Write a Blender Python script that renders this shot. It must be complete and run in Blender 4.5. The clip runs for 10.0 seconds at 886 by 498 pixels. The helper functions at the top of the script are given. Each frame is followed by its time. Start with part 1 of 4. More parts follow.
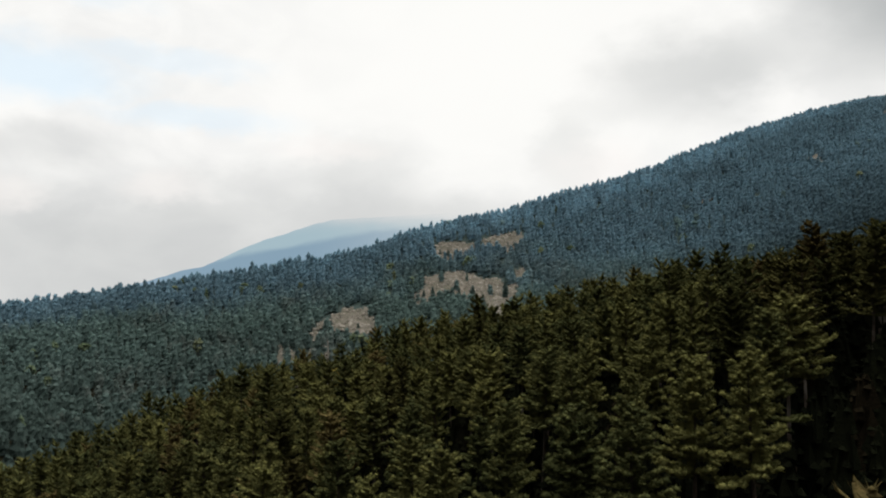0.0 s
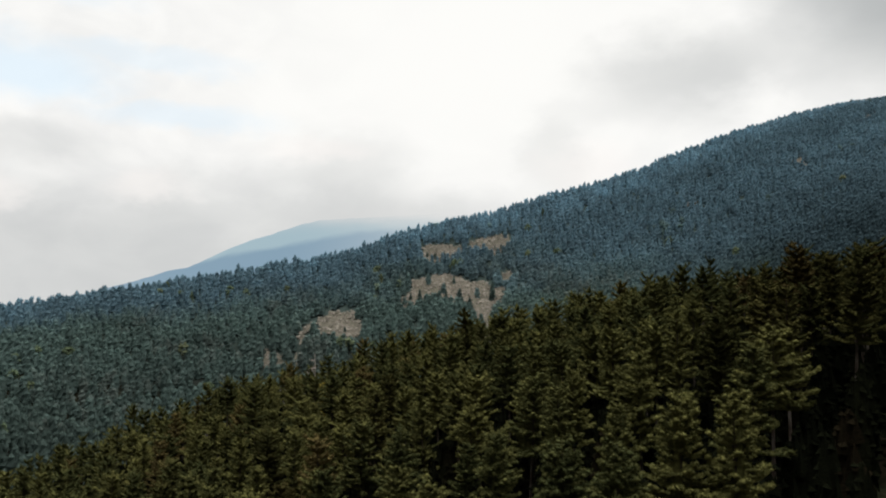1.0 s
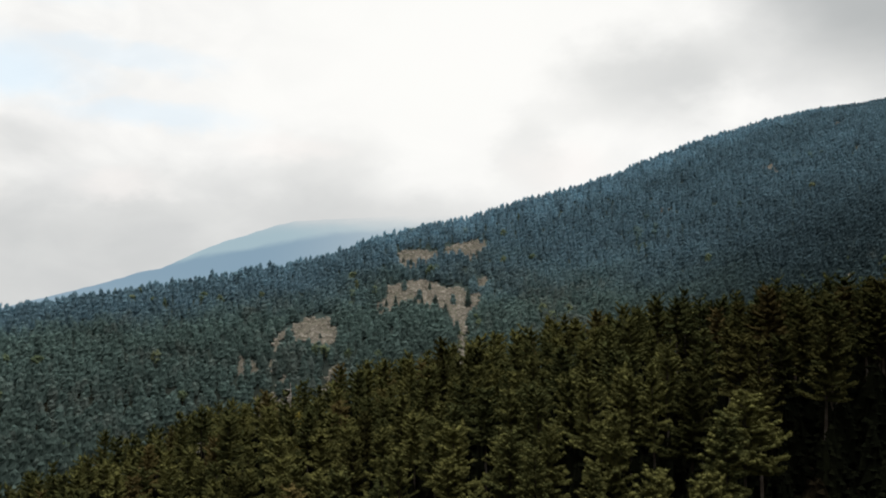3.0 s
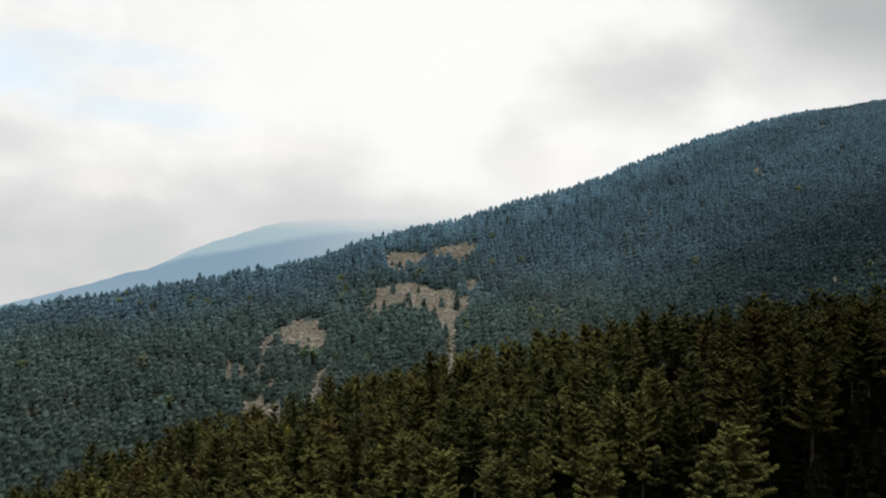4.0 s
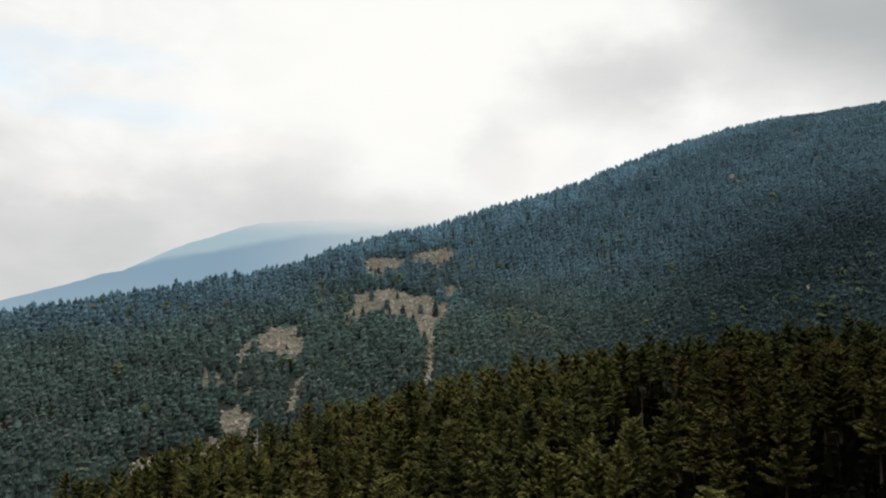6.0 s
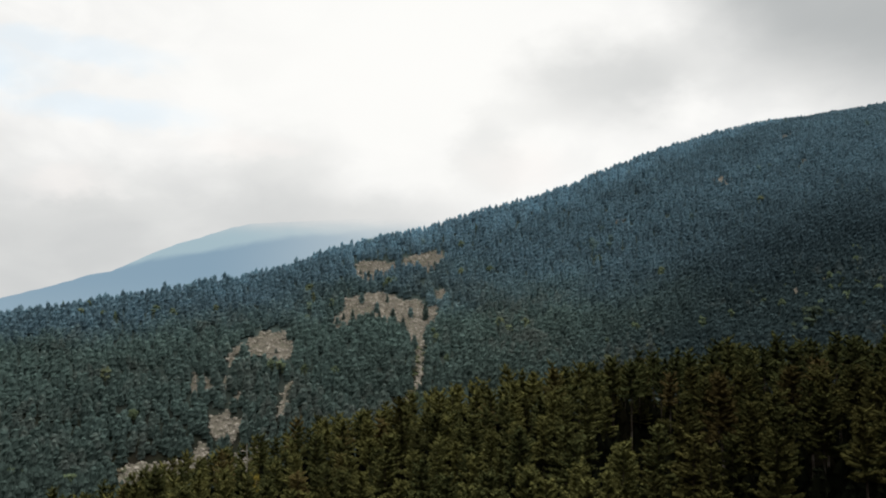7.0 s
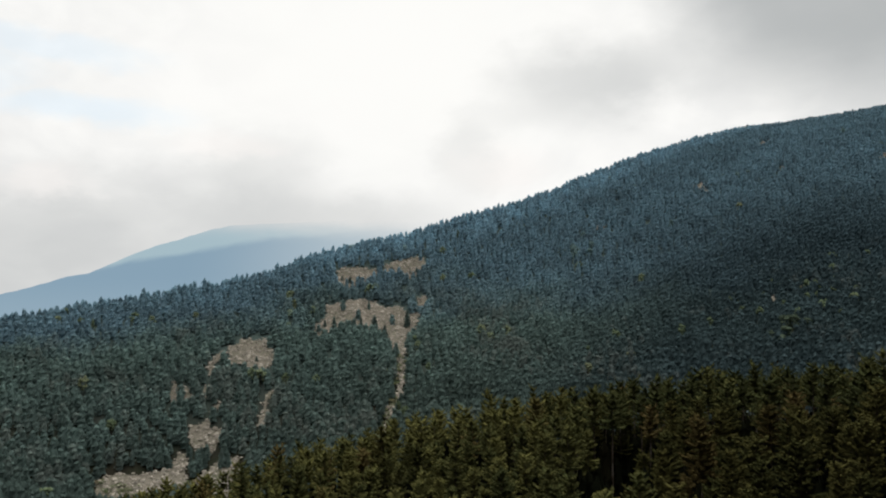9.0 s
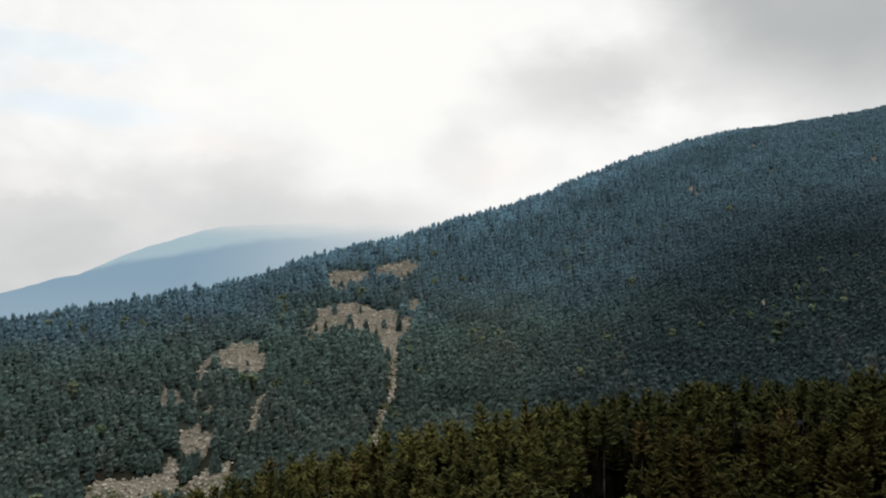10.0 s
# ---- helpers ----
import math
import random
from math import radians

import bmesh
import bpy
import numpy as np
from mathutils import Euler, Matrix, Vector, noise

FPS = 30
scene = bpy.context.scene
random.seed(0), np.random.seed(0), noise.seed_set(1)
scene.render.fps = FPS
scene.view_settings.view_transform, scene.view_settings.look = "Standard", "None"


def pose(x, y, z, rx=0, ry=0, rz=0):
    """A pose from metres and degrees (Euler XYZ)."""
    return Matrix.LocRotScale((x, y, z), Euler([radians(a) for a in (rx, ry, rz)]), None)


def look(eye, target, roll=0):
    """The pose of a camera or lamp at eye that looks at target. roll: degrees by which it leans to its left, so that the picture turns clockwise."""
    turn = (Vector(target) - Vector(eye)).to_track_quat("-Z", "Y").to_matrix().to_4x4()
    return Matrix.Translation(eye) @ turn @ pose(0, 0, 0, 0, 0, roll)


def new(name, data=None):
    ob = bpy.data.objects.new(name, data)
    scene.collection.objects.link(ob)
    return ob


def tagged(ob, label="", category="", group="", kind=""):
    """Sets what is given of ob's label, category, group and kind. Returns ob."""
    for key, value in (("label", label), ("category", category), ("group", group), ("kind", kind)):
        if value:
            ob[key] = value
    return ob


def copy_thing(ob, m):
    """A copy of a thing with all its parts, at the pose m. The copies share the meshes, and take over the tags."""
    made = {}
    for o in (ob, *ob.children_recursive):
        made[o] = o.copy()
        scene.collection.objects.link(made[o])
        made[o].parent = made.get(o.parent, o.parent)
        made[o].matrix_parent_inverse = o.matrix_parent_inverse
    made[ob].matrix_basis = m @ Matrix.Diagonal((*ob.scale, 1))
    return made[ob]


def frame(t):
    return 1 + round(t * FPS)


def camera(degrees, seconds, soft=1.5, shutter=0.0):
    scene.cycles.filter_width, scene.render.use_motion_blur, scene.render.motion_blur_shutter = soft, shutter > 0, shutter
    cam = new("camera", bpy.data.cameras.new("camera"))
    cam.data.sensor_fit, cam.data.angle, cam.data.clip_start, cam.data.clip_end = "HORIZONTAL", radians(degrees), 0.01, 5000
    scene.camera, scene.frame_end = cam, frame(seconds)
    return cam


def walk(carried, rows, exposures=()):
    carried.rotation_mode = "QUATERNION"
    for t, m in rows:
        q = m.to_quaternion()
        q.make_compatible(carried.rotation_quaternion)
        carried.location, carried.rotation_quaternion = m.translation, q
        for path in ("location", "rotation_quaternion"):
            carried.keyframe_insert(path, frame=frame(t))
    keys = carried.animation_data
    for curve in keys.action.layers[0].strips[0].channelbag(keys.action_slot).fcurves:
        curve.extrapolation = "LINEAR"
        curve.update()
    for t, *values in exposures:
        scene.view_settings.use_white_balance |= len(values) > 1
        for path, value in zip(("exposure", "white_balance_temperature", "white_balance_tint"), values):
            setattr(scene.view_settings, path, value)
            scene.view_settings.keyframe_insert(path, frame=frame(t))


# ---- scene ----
cam = camera(62.0, 10.0, soft=2.0)

PATH = [
    (0.0, -0.0, -0.0, 60.0, 94.043, 0.0, -0.007),
    (0.5, -0.033, -0.094, 61.044, 94.043, 0.0, -0.522),
    (1.0, -0.067, -0.189, 62.098, 94.041, 0.0, -1.023),
    (1.5, -0.102, -0.285, 63.163, 94.039, 0.0, -1.511),
    (2.0, -0.138, -0.381, 64.237, 94.037, 0.0, -1.987),
    (2.5, -0.174, -0.478, 65.32, 94.035, 0.0, -2.452),
    (3.0, -0.211, -0.576, 66.41, 94.033, 0.0, -2.907),
    (3.5, -0.249, -0.675, 67.507, 94.031, 0.0, -3.353),
    (4.0, -0.288, -0.775, 68.61, 94.03, 0.0, -3.789),
    (4.5, -0.328, -0.875, 69.718, 94.029, 0.0, -4.216),
    (5.0, -0.368, -0.976, 70.831, 94.03, 0.0, -4.635),
    (5.5, -0.409, -1.078, 71.946, 94.032, 0.0, -5.046),
    (6.0, -0.451, -1.18, 73.065, 94.035, 0.0, -5.448),
    (6.5, -0.493, -1.283, 74.184, 94.039, 0.0, -5.841),
    (7.0, -0.537, -1.387, 75.305, 94.046, 0.0, -6.225),
    (7.5, -0.581, -1.492, 76.426, 94.054, 0.0, -6.6),
    (8.0, -0.626, -1.598, 77.546, 94.065, 0.0, -6.965),
    (8.5, -0.671, -1.704, 78.664, 94.078, 0.0, -7.319),
    (9.0, -0.718, -1.811, 79.78, 94.094, 0.0, -7.661),
    (9.5, -0.765, -1.919, 80.892, 94.113, 0.0, -7.991),
    (10.0, -0.813, -2.027, 82.0, 94.135, 0.0, -8.307),
]
walk(cam, [(r[0], pose(*r[1:])) for r in PATH])

# ---- world and light ----
SUN_AZ, SUN_EL, BACK_SKY, ZENITH = 5.0, 78.0, 0.20, 3.8     # degrees east of the view's first heading, and up


def node(nt, kind, *links, **values):
    """A node with its sockets set or linked: links are (input, source socket or value)."""
    n = nt.nodes.new(kind)
    for key, value in values.items():
        if key == "op":
            n.operation = value
        elif key == "blend":
            n.data_type, n.blend_type = "RGBA", value
        elif key == "clamp":
            n.use_clamp = value
    for where, value in links:
        if isinstance(value, bpy.types.NodeSocket):
            nt.links.new(value, n.inputs[where])
        else:
            n.inputs[where].default_value = value
    return n


def calc(nt, op, a, b=0.0, c=0.0, clamp=False):
    return node(nt, "ShaderNodeMath", (0, a), (1, b), (2, c), op=op, clamp=clamp).outputs[0]


def smooth(nt, value, low, high, to_low=0.0, to_high=1.0):
    n = node(nt, "ShaderNodeMapRange", ("Value", value), ("From Min", low), ("From Max", high), ("To Min", to_low), ("To Max", to_high))
    n.interpolation_type = "SMOOTHSTEP"
    return n.outputs[0]


def blend(nt, factor, a, b, kind="MIX"):
    n = node(nt, "ShaderNodeMix", (0, factor), (6, a), (7, b), blend=kind)
    return n.outputs[2]


def noise_of(nt, vector, scale, detail=4.0, rough=0.55, distort=0.0):
    return node(nt, "ShaderNodeTexNoise", ("Vector", vector), ("Scale", scale), ("Detail", detail), ("Roughness", rough), ("Distortion", distort)).outputs[0]


def make_world():
    world = bpy.data.worlds.new("overcast_sky")
    world.use_nodes = True
    scene.world = world
    nt = world.node_tree
    nt.nodes.clear()
    sky = nt.nodes.new("ShaderNodeTexSky")
    sky.sky_type, sky.sun_disc = "NISHITA", False
    sky.sun_elevation, sky.sun_rotation = radians(SUN_EL), radians(SUN_AZ)
    way = nt.nodes.new("ShaderNodeTexCoord").outputs["Generated"]
    split = node(nt, "ShaderNodeSeparateXYZ", (0, way))
    x, y, z = split.outputs
    azimuth = calc(nt, "MULTIPLY", calc(nt, "ARCTAN2", x, y), 180 / math.pi)
    height = calc(nt, "MULTIPLY", calc(nt, "ARCSINE", z), 180 / math.pi)
    # clouds lie in flat layers: stretch the noise sideways near the horizon
    flat = node(nt, "ShaderNodeCombineXYZ", (0, calc(nt, "MULTIPLY", azimuth, 0.085)), (1, calc(nt, "MULTIPLY", height, 0.14)), (2, 0.0)).outputs[0]
    wisps = noise_of(nt, flat, 1.7, 5, 0.52, 0.35)
    broad = noise_of(nt, flat, 0.62, 3, 0.5, 0.2)
    warp = calc(nt, "SUBTRACT", noise_of(nt, flat, 2.6, 4, 0.55), 0.5)
    az = calc(nt, "ADD", azimuth, calc(nt, "MULTIPLY", warp, 5.0))
    el = calc(nt, "ADD", height, calc(nt, "MULTIPLY", warp, -3.2))

    def bank(at_az, at_el, wide, tall, low=0.25, high=1.25):
        a = calc(nt, "DIVIDE", calc(nt, "SUBTRACT", az, at_az), wide)
        b = calc(nt, "DIVIDE", calc(nt, "SUBTRACT", el, at_el), tall)
        far = calc(nt, "SQRT", calc(nt, "ADD", calc(nt, "MULTIPLY", a, a), calc(nt, "MULTIPLY", b, b)))
        return smooth(nt, far, low, high, 1.0, 0.0)

    white = blend(nt, smooth(nt, wisps, 0.35, 0.65), (0.87, 0.87, 0.86, 1), (0.975, 0.970, 0.950, 1))
    # the sun stands behind the thin middle of the cloud
    glow = bank(4.0, 19.0, 26.0, 17.0, 0.1, 1.3)
    white = blend(nt, glow, white, (0.985, 0.980, 0.955, 1))
    grey_banks = [(19.5, 16.6, 8.6, 3.8, 0.40), (22.0, 17.0, 4.5, 2.6, 0.12), (35.4, 20.4, 11.0, 7.2, 0.84), (46.0, 17.0, 12.0, 9.0, 0.7), (29.0, 23.5, 6.5, 3.6, 0.42), (11.0, 13.6, 4.0, 2.0, 0.12), (9.5, 10.8, 3.0, 3.2, 0.20), (-5.9, 10.4, 5.5, 3.2, 0.24),
                  (-29.0, 10.8, 6.0, 1.6, 0.26), (-18.6, 6.5, 6.0, 1.3, 0.16), (-11.0, 8.6, 9.0, 2.4, 0.20), (-26.0, 2.5, 28.0, 7.4, 0.54), (-2.0, 6.2, 12.0, 2.8, 0.40)]
    for a, e, w, t, depth in grey_banks:
        white = blend(nt, calc(nt, "MULTIPLY", bank(a, e, w, t), depth), white, (0.42, 0.44, 0.445, 1))
    # a few sunlit puffs in the low cloud
    for a, e, w, t in ((-21.0, 8.3, 3.6, 1.3), (12.2, 10.3, 4.5, 2.0), (-31.0, 7.4, 3.0, 1.2), (-9.0, 11.6, 5.0, 1.2)):
        white = blend(nt, calc(nt, "MULTIPLY", bank(a, e, w, t), 0.45), white, (0.98, 0.935, 0.905, 1))
    # thin gaps towards the blue
    gap = None
    for a, e, w, t, depth in ((-30.0, 15.6, 8.5, 2.4, 0.62), (-19.0, 13.4, 8.0, 1.1, 0.42), (-21.5, 17.2, 9.0, 1.1, 0.36), (-28.5, 22.0, 8.0, 1.9, 0.40)):
        one = calc(nt, "MULTIPLY", bank(a, e, w, t), depth)
        gap = one if gap is None else calc(nt, "MAXIMUM", gap, one)
    clear = blend(nt, 1.0, sky.outputs[0], (0.12, 0.12, 0.12, 1), "MULTIPLY")
    clear = blend(nt, 0.8, clear, (0.80, 0.98, 1.10, 1))
    total = blend(nt, gap, white, clear)
    # overcast: brightest overhead; the unseen low sky away from the sun is dimmed to darken near sides
    toward = calc(nt, "ADD", calc(nt, "MULTIPLY", x, math.sin(radians(SUN_AZ))), calc(nt, "MULTIPLY", y, math.cos(radians(SUN_AZ))))
    low_back = smooth(nt, z, 0.35, 0.98, BACK_SKY, 1.0)
    front = smooth(nt, toward, -0.1, 0.62)
    level = calc(nt, "ADD", low_back, calc(nt, "MULTIPLY", calc(nt, "SUBTRACT", 1.0, low_back), front))
    level = calc(nt, "MULTIPLY", level, smooth(nt, z, 0.5, 0.95, 1.0, ZENITH))
    total = blend(nt, 1.0, total, level, "MULTIPLY")
    shown = node(nt, "ShaderNodeBackground", ("Color", total), ("Strength", 1.0))
    out = nt.nodes.new("ShaderNodeOutputWorld")
    nt.links.new(shown.outputs[0], out.inputs[0])


make_world()
sun = new("sun", bpy.data.lights.new("sun", "SUN"))
sun.data.energy, sun.data.angle, sun.data.color = 2.6, radians(35), (1.0, 0.95, 0.86)
sun.matrix_world = look((0, 0, 300), Vector((0, 0, 300)) - 10 * Vector((math.sin(radians(SUN_AZ)) * math.cos(radians(SUN_EL)), math.cos(radians(SUN_AZ)) * math.cos(radians(SUN_EL)), math.sin(radians(SUN_EL)))))


# ---- materials ----
def material(name):
    m = bpy.data.materials.new(name)
    m.use_nodes = True
    nt = m.node_tree
    nt.nodes.clear()
    return m, nt


def finish(nt, shader):
    out = nt.nodes.new("ShaderNodeOutputMaterial")
    nt.links.new(shader, out.inputs[0])


def leaf_material(name, dark, mid, light, rare, rare_share, through_light=0.22, tint_from="object", scale=1.0, grain=0.0, stand_share=0.9):
    """Needles or leaves: colour runs from tree to tree, from clump to clump and along the blades."""
    m, nt = material(name)
    place = nt.nodes.new("ShaderNodeNewGeometry").outputs["Position"]
    if tint_from == "object":
        whole = nt.nodes.new("ShaderNodeObjectInfo").outputs["Random"]
    else:
        n = nt.nodes.new("ShaderNodeAttribute")
        n.attribute_name = "tint"
        whole = n.outputs["Fac"]
    island = nt.nodes.new("ShaderNodeNewGeometry").outputs["Random Per Island"]
    clump = noise_of(nt, place, 0.9 * scale, 3)
    stand = noise_of(nt, place, 0.035 * scale, 3)
    mix_a = calc(nt, "ADD", calc(nt, "MULTIPLY_ADD", whole, 0.36, 0.29), calc(nt, "MULTIPLY", island, 0.22))
    mix_a = calc(nt, "ADD", mix_a, calc(nt, "MULTIPLY", calc(nt, "SUBTRACT", clump, 0.5), 0.5))
    mix_a = calc(nt, "ADD", mix_a, calc(nt, "MULTIPLY", calc(nt, "SUBTRACT", stand, 0.65), stand_share), clamp=True)
    colour = blend(nt, smooth(nt, mix_a, 0.0, 0.4), (*dark, 1), (*mid, 1))
    colour = blend(nt, smooth(nt, mix_a, 0.3, 0.8), colour, (*light, 1))
    odd = calc(nt, "FRACT", calc(nt, "MULTIPLY", whole, 17.31))
    odd = smooth(nt, odd, 1 - rare_share - 0.03, 1 - rare_share + 0.03)
    colour = blend(nt, calc(nt, "MULTIPLY", odd, 0.75), colour, (*rare, 1))
    needle = noise_of(nt, place, 5.5 * scale, 3, 0.65)
    # random dark flecks painted in for the shaded gaps between needles
    colour = blend(nt, smooth(nt, needle, 0.35, 0.65, 0.0, grain), colour, (*dark, 1))
    lift = node(nt, "ShaderNodeBump", ("Height", needle), ("Strength", 0.9 if grain else 0.0), ("Distance", 0.12))
    body = node(nt, "ShaderNodeBsdfDiffuse", ("Color", colour), ("Roughness", 0.6), ("Normal", lift.outputs[0]))
    back = node(nt, "ShaderNodeBsdfTranslucent", ("Color", colour))
    mixed = node(nt, "ShaderNodeMixShader", (0, through_light), (1, body.outputs[0]), (2, back.outputs[0]))
    finish(nt, mixed.outputs[0])
    return m


def hill_foliage(name, ramp, autumn):
    """Foliage of the far slope: distance haze and shade are painted into the hue, each tree and each bough has its own
    tone.
    """
    m, nt = material(name)
    place = nt.nodes.new("ShaderNodeNewGeometry").outputs["Position"]
    island = nt.nodes.new("ShaderNodeNewGeometry").outputs["Random Per Island"]
    tint, stand, painted_shade = [nt.nodes.new("ShaderNodeAttribute") for _ in range(3)]
    tint.attribute_name, stand.attribute_name, painted_shade.attribute_name = "tint", "stand", "painted_shade"
    # the stand value carries the painted haze, from green to pale blue
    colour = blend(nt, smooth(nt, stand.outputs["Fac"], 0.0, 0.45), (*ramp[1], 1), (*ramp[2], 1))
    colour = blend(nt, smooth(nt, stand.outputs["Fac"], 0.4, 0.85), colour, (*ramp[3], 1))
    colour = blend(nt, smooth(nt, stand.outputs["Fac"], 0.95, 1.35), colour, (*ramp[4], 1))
    # the shade of the east side, painted in as a darker colour
    colour = blend(nt, calc(nt, "MULTIPLY", painted_shade.outputs["Fac"], 0.85), colour, (*ramp[0], 1))
    dry = calc(nt, "ADD", noise_of(nt, place, 0.016, 3), calc(nt, "MULTIPLY", calc(nt, "SUBTRACT", tint.outputs["Fac"], 0.5), 0.22))
    colour = blend(nt, smooth(nt, dry, 0.54, 0.72, 0.0, 0.45), colour, blend(nt, smooth(nt, stand.outputs["Fac"], 0.45, 0.9), (*autumn, 1), colour))
    tone = calc(nt, "ADD", calc(nt, "MULTIPLY", tint.outputs["Fac"], 0.34), calc(nt, "MULTIPLY", island, 0.08))
    tone = calc(nt, "ADD", tone, calc(nt, "MULTIPLY", noise_of(nt, place, 1.3, 4, 0.7), 0.4))
    patch = calc(nt, "ADD", calc(nt, "MULTIPLY", noise_of(nt, place, 0.03, 3), 0.7), calc(nt, "MULTIPLY", noise_of(nt, place, 0.12, 2), 0.6))
    colour = blend(nt, 1.0, colour, calc(nt, "ADD", calc(nt, "ADD", tone, patch), -0.04), "MULTIPLY")
    body = node(nt, "ShaderNodeBsdfDiffuse", ("Color", colour), ("Roughness", 0.6))
    back = node(nt, "ShaderNodeBsdfTranslucent", ("Color", colour))
    mixed = node(nt, "ShaderNodeMixShader", (0, 0.46), (1, body.outputs[0]), (2, back.outputs[0]))
    finish(nt, mixed.outputs[0])
    return m


def bark_material(name, low, high, scale):
    m, nt = material(name)
    place = nt.nodes.new("ShaderNodeTexCoord").outputs["Object"]
    stretched = node(nt, "ShaderNodeMapping", ("Vector", place), ("Scale", (1.0, 1.0, 0.25))).outputs[0]
    grain = noise_of(nt, stretched, scale, 5, 0.6)
    large = noise_of(nt, place, 0.6, 3)
    colour = blend(nt, smooth(nt, grain, 0.35, 0.65), (*low, 1), (*high, 1))
    colour = blend(nt, calc(nt, "MULTIPLY", smooth(nt, large, 0.45, 0.7), 0.5), colour, (0.16, 0.15, 0.13, 1))
    lift = node(nt, "ShaderNodeBump", ("Height", grain), ("Strength", 0.6), ("Distance", 0.05))
    body = node(nt, "ShaderNodeBsdfPrincipled", ("Base Color", colour), ("Roughness", 0.95), ("Specular IOR Level", 0.05), ("Normal", lift.outputs[0]))
    finish(nt, body.outputs[0])
    return m


def ground_material(name, soil, grass, litter, fine, broad_scale, shrubs=None):
    m, nt = material(name)
    place = nt.nodes.new("ShaderNodeNewGeometry").outputs["Position"]
    grain, patch = noise_of(nt, place, fine, 6, 0.6), noise_of(nt, place, broad_scale, 4)
    colour = blend(nt, smooth(nt, patch, 0.38, 0.62), (*soil, 1), (*grass, 1))
    colour = blend(nt, smooth(nt, grain, 0.4, 0.72), colour, (*litter, 1))
    if shrubs:
        # green undergrowth past the valley, with haze painted into its blue tone
        north = node(nt, "ShaderNodeSeparateXYZ", (0, place)).outputs[1]
        green = blend(nt, smooth(nt, grain, 0.35, 0.7), (*shrubs[0], 1), (*shrubs[1], 1))
        colour = blend(nt, smooth(nt, north, 380.0, 500.0), colour, green)
    lift = node(nt, "ShaderNodeBump", ("Height", grain), ("Strength", 0.7), ("Distance", 0.3))
    body = node(nt, "ShaderNodeBsdfDiffuse", ("Color", colour), ("Roughness", 0.9), ("Normal", lift.outputs[0]))
    finish(nt, body.outputs[0])
    return m


def stone_material(name, low, high, rust):
    m, nt = material(name)
    place = nt.nodes.new("ShaderNodeNewGeometry").outputs["Position"]
    island = nt.nodes.new("ShaderNodeNewGeometry").outputs["Random Per Island"]
    grain, patch = noise_of(nt, place, 2.2, 5, 0.6), noise_of(nt, place, 0.06, 3)
    colour = blend(nt, calc(nt, "ADD", calc(nt, "MULTIPLY", island, 0.7), calc(nt, "MULTIPLY", grain, 0.4), clamp=True), (*low, 1), (*high, 1))
    colour = blend(nt, smooth(nt, patch, 0.55, 0.75, 0.0, 0.45), colour, (*rust, 1))
    lift = node(nt, "ShaderNodeBump", ("Height", grain), ("Strength", 0.5), ("Distance", 0.15))
    body = node(nt, "ShaderNodeBsdfPrincipled", ("Base Color", colour), ("Roughness", 0.9), ("Specular IOR Level", 0.2), ("Normal", lift.outputs[0]))
    finish(nt, body.outputs[0])
    return m


def far_mountain_material():
    """A self-lit slope in the distance, haze painted into its colours, whose top goes into the cloud."""
    m, nt = material("distant_hazed_slope")
    place = nt.nodes.new("ShaderNodeNewGeometry").outputs["Position"]
    x, y, z = node(nt, "ShaderNodeSeparateXYZ", (0, place)).outputs
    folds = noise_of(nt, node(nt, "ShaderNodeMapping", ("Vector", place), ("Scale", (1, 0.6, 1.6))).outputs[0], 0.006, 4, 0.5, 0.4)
    # a darker lower spur before the paler upper slope, and valley haze painted in
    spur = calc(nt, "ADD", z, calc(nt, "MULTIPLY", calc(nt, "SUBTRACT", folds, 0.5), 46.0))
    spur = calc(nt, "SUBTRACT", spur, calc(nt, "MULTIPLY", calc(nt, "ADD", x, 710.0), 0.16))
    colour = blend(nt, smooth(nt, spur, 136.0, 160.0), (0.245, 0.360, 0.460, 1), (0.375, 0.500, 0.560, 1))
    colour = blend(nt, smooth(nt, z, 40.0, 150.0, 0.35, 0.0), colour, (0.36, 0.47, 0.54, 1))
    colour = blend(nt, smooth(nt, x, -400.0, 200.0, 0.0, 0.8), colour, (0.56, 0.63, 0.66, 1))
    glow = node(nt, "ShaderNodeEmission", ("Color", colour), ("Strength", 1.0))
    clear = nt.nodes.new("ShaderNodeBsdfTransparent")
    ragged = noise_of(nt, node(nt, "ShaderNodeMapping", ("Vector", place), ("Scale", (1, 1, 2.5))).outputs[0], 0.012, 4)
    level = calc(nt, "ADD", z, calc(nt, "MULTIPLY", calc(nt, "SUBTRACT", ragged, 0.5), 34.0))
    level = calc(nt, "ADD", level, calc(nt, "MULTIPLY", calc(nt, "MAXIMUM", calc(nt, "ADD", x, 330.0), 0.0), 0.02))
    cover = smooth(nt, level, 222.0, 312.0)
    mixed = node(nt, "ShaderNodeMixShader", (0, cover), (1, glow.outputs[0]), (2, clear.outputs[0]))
    finish(nt, mixed.outputs[0])
    return m


PINE_NEEDLES = leaf_material("pine_needles", (0.022, 0.028, 0.012), (0.060, 0.066, 0.026), (0.165, 0.157, 0.052), (0.140, 0.098, 0.040), 0.05, 0.2, grain=0.5, stand_share=0.4)
PINE_NEEDLES_STAND = leaf_material("pine_needles_stand", (0.022, 0.028, 0.012), (0.060, 0.066, 0.026), (0.165, 0.157, 0.052), (0.140, 0.098, 0.040), 0.05, 0.2, tint_from="tint", grain=0.5, stand_share=0.4)
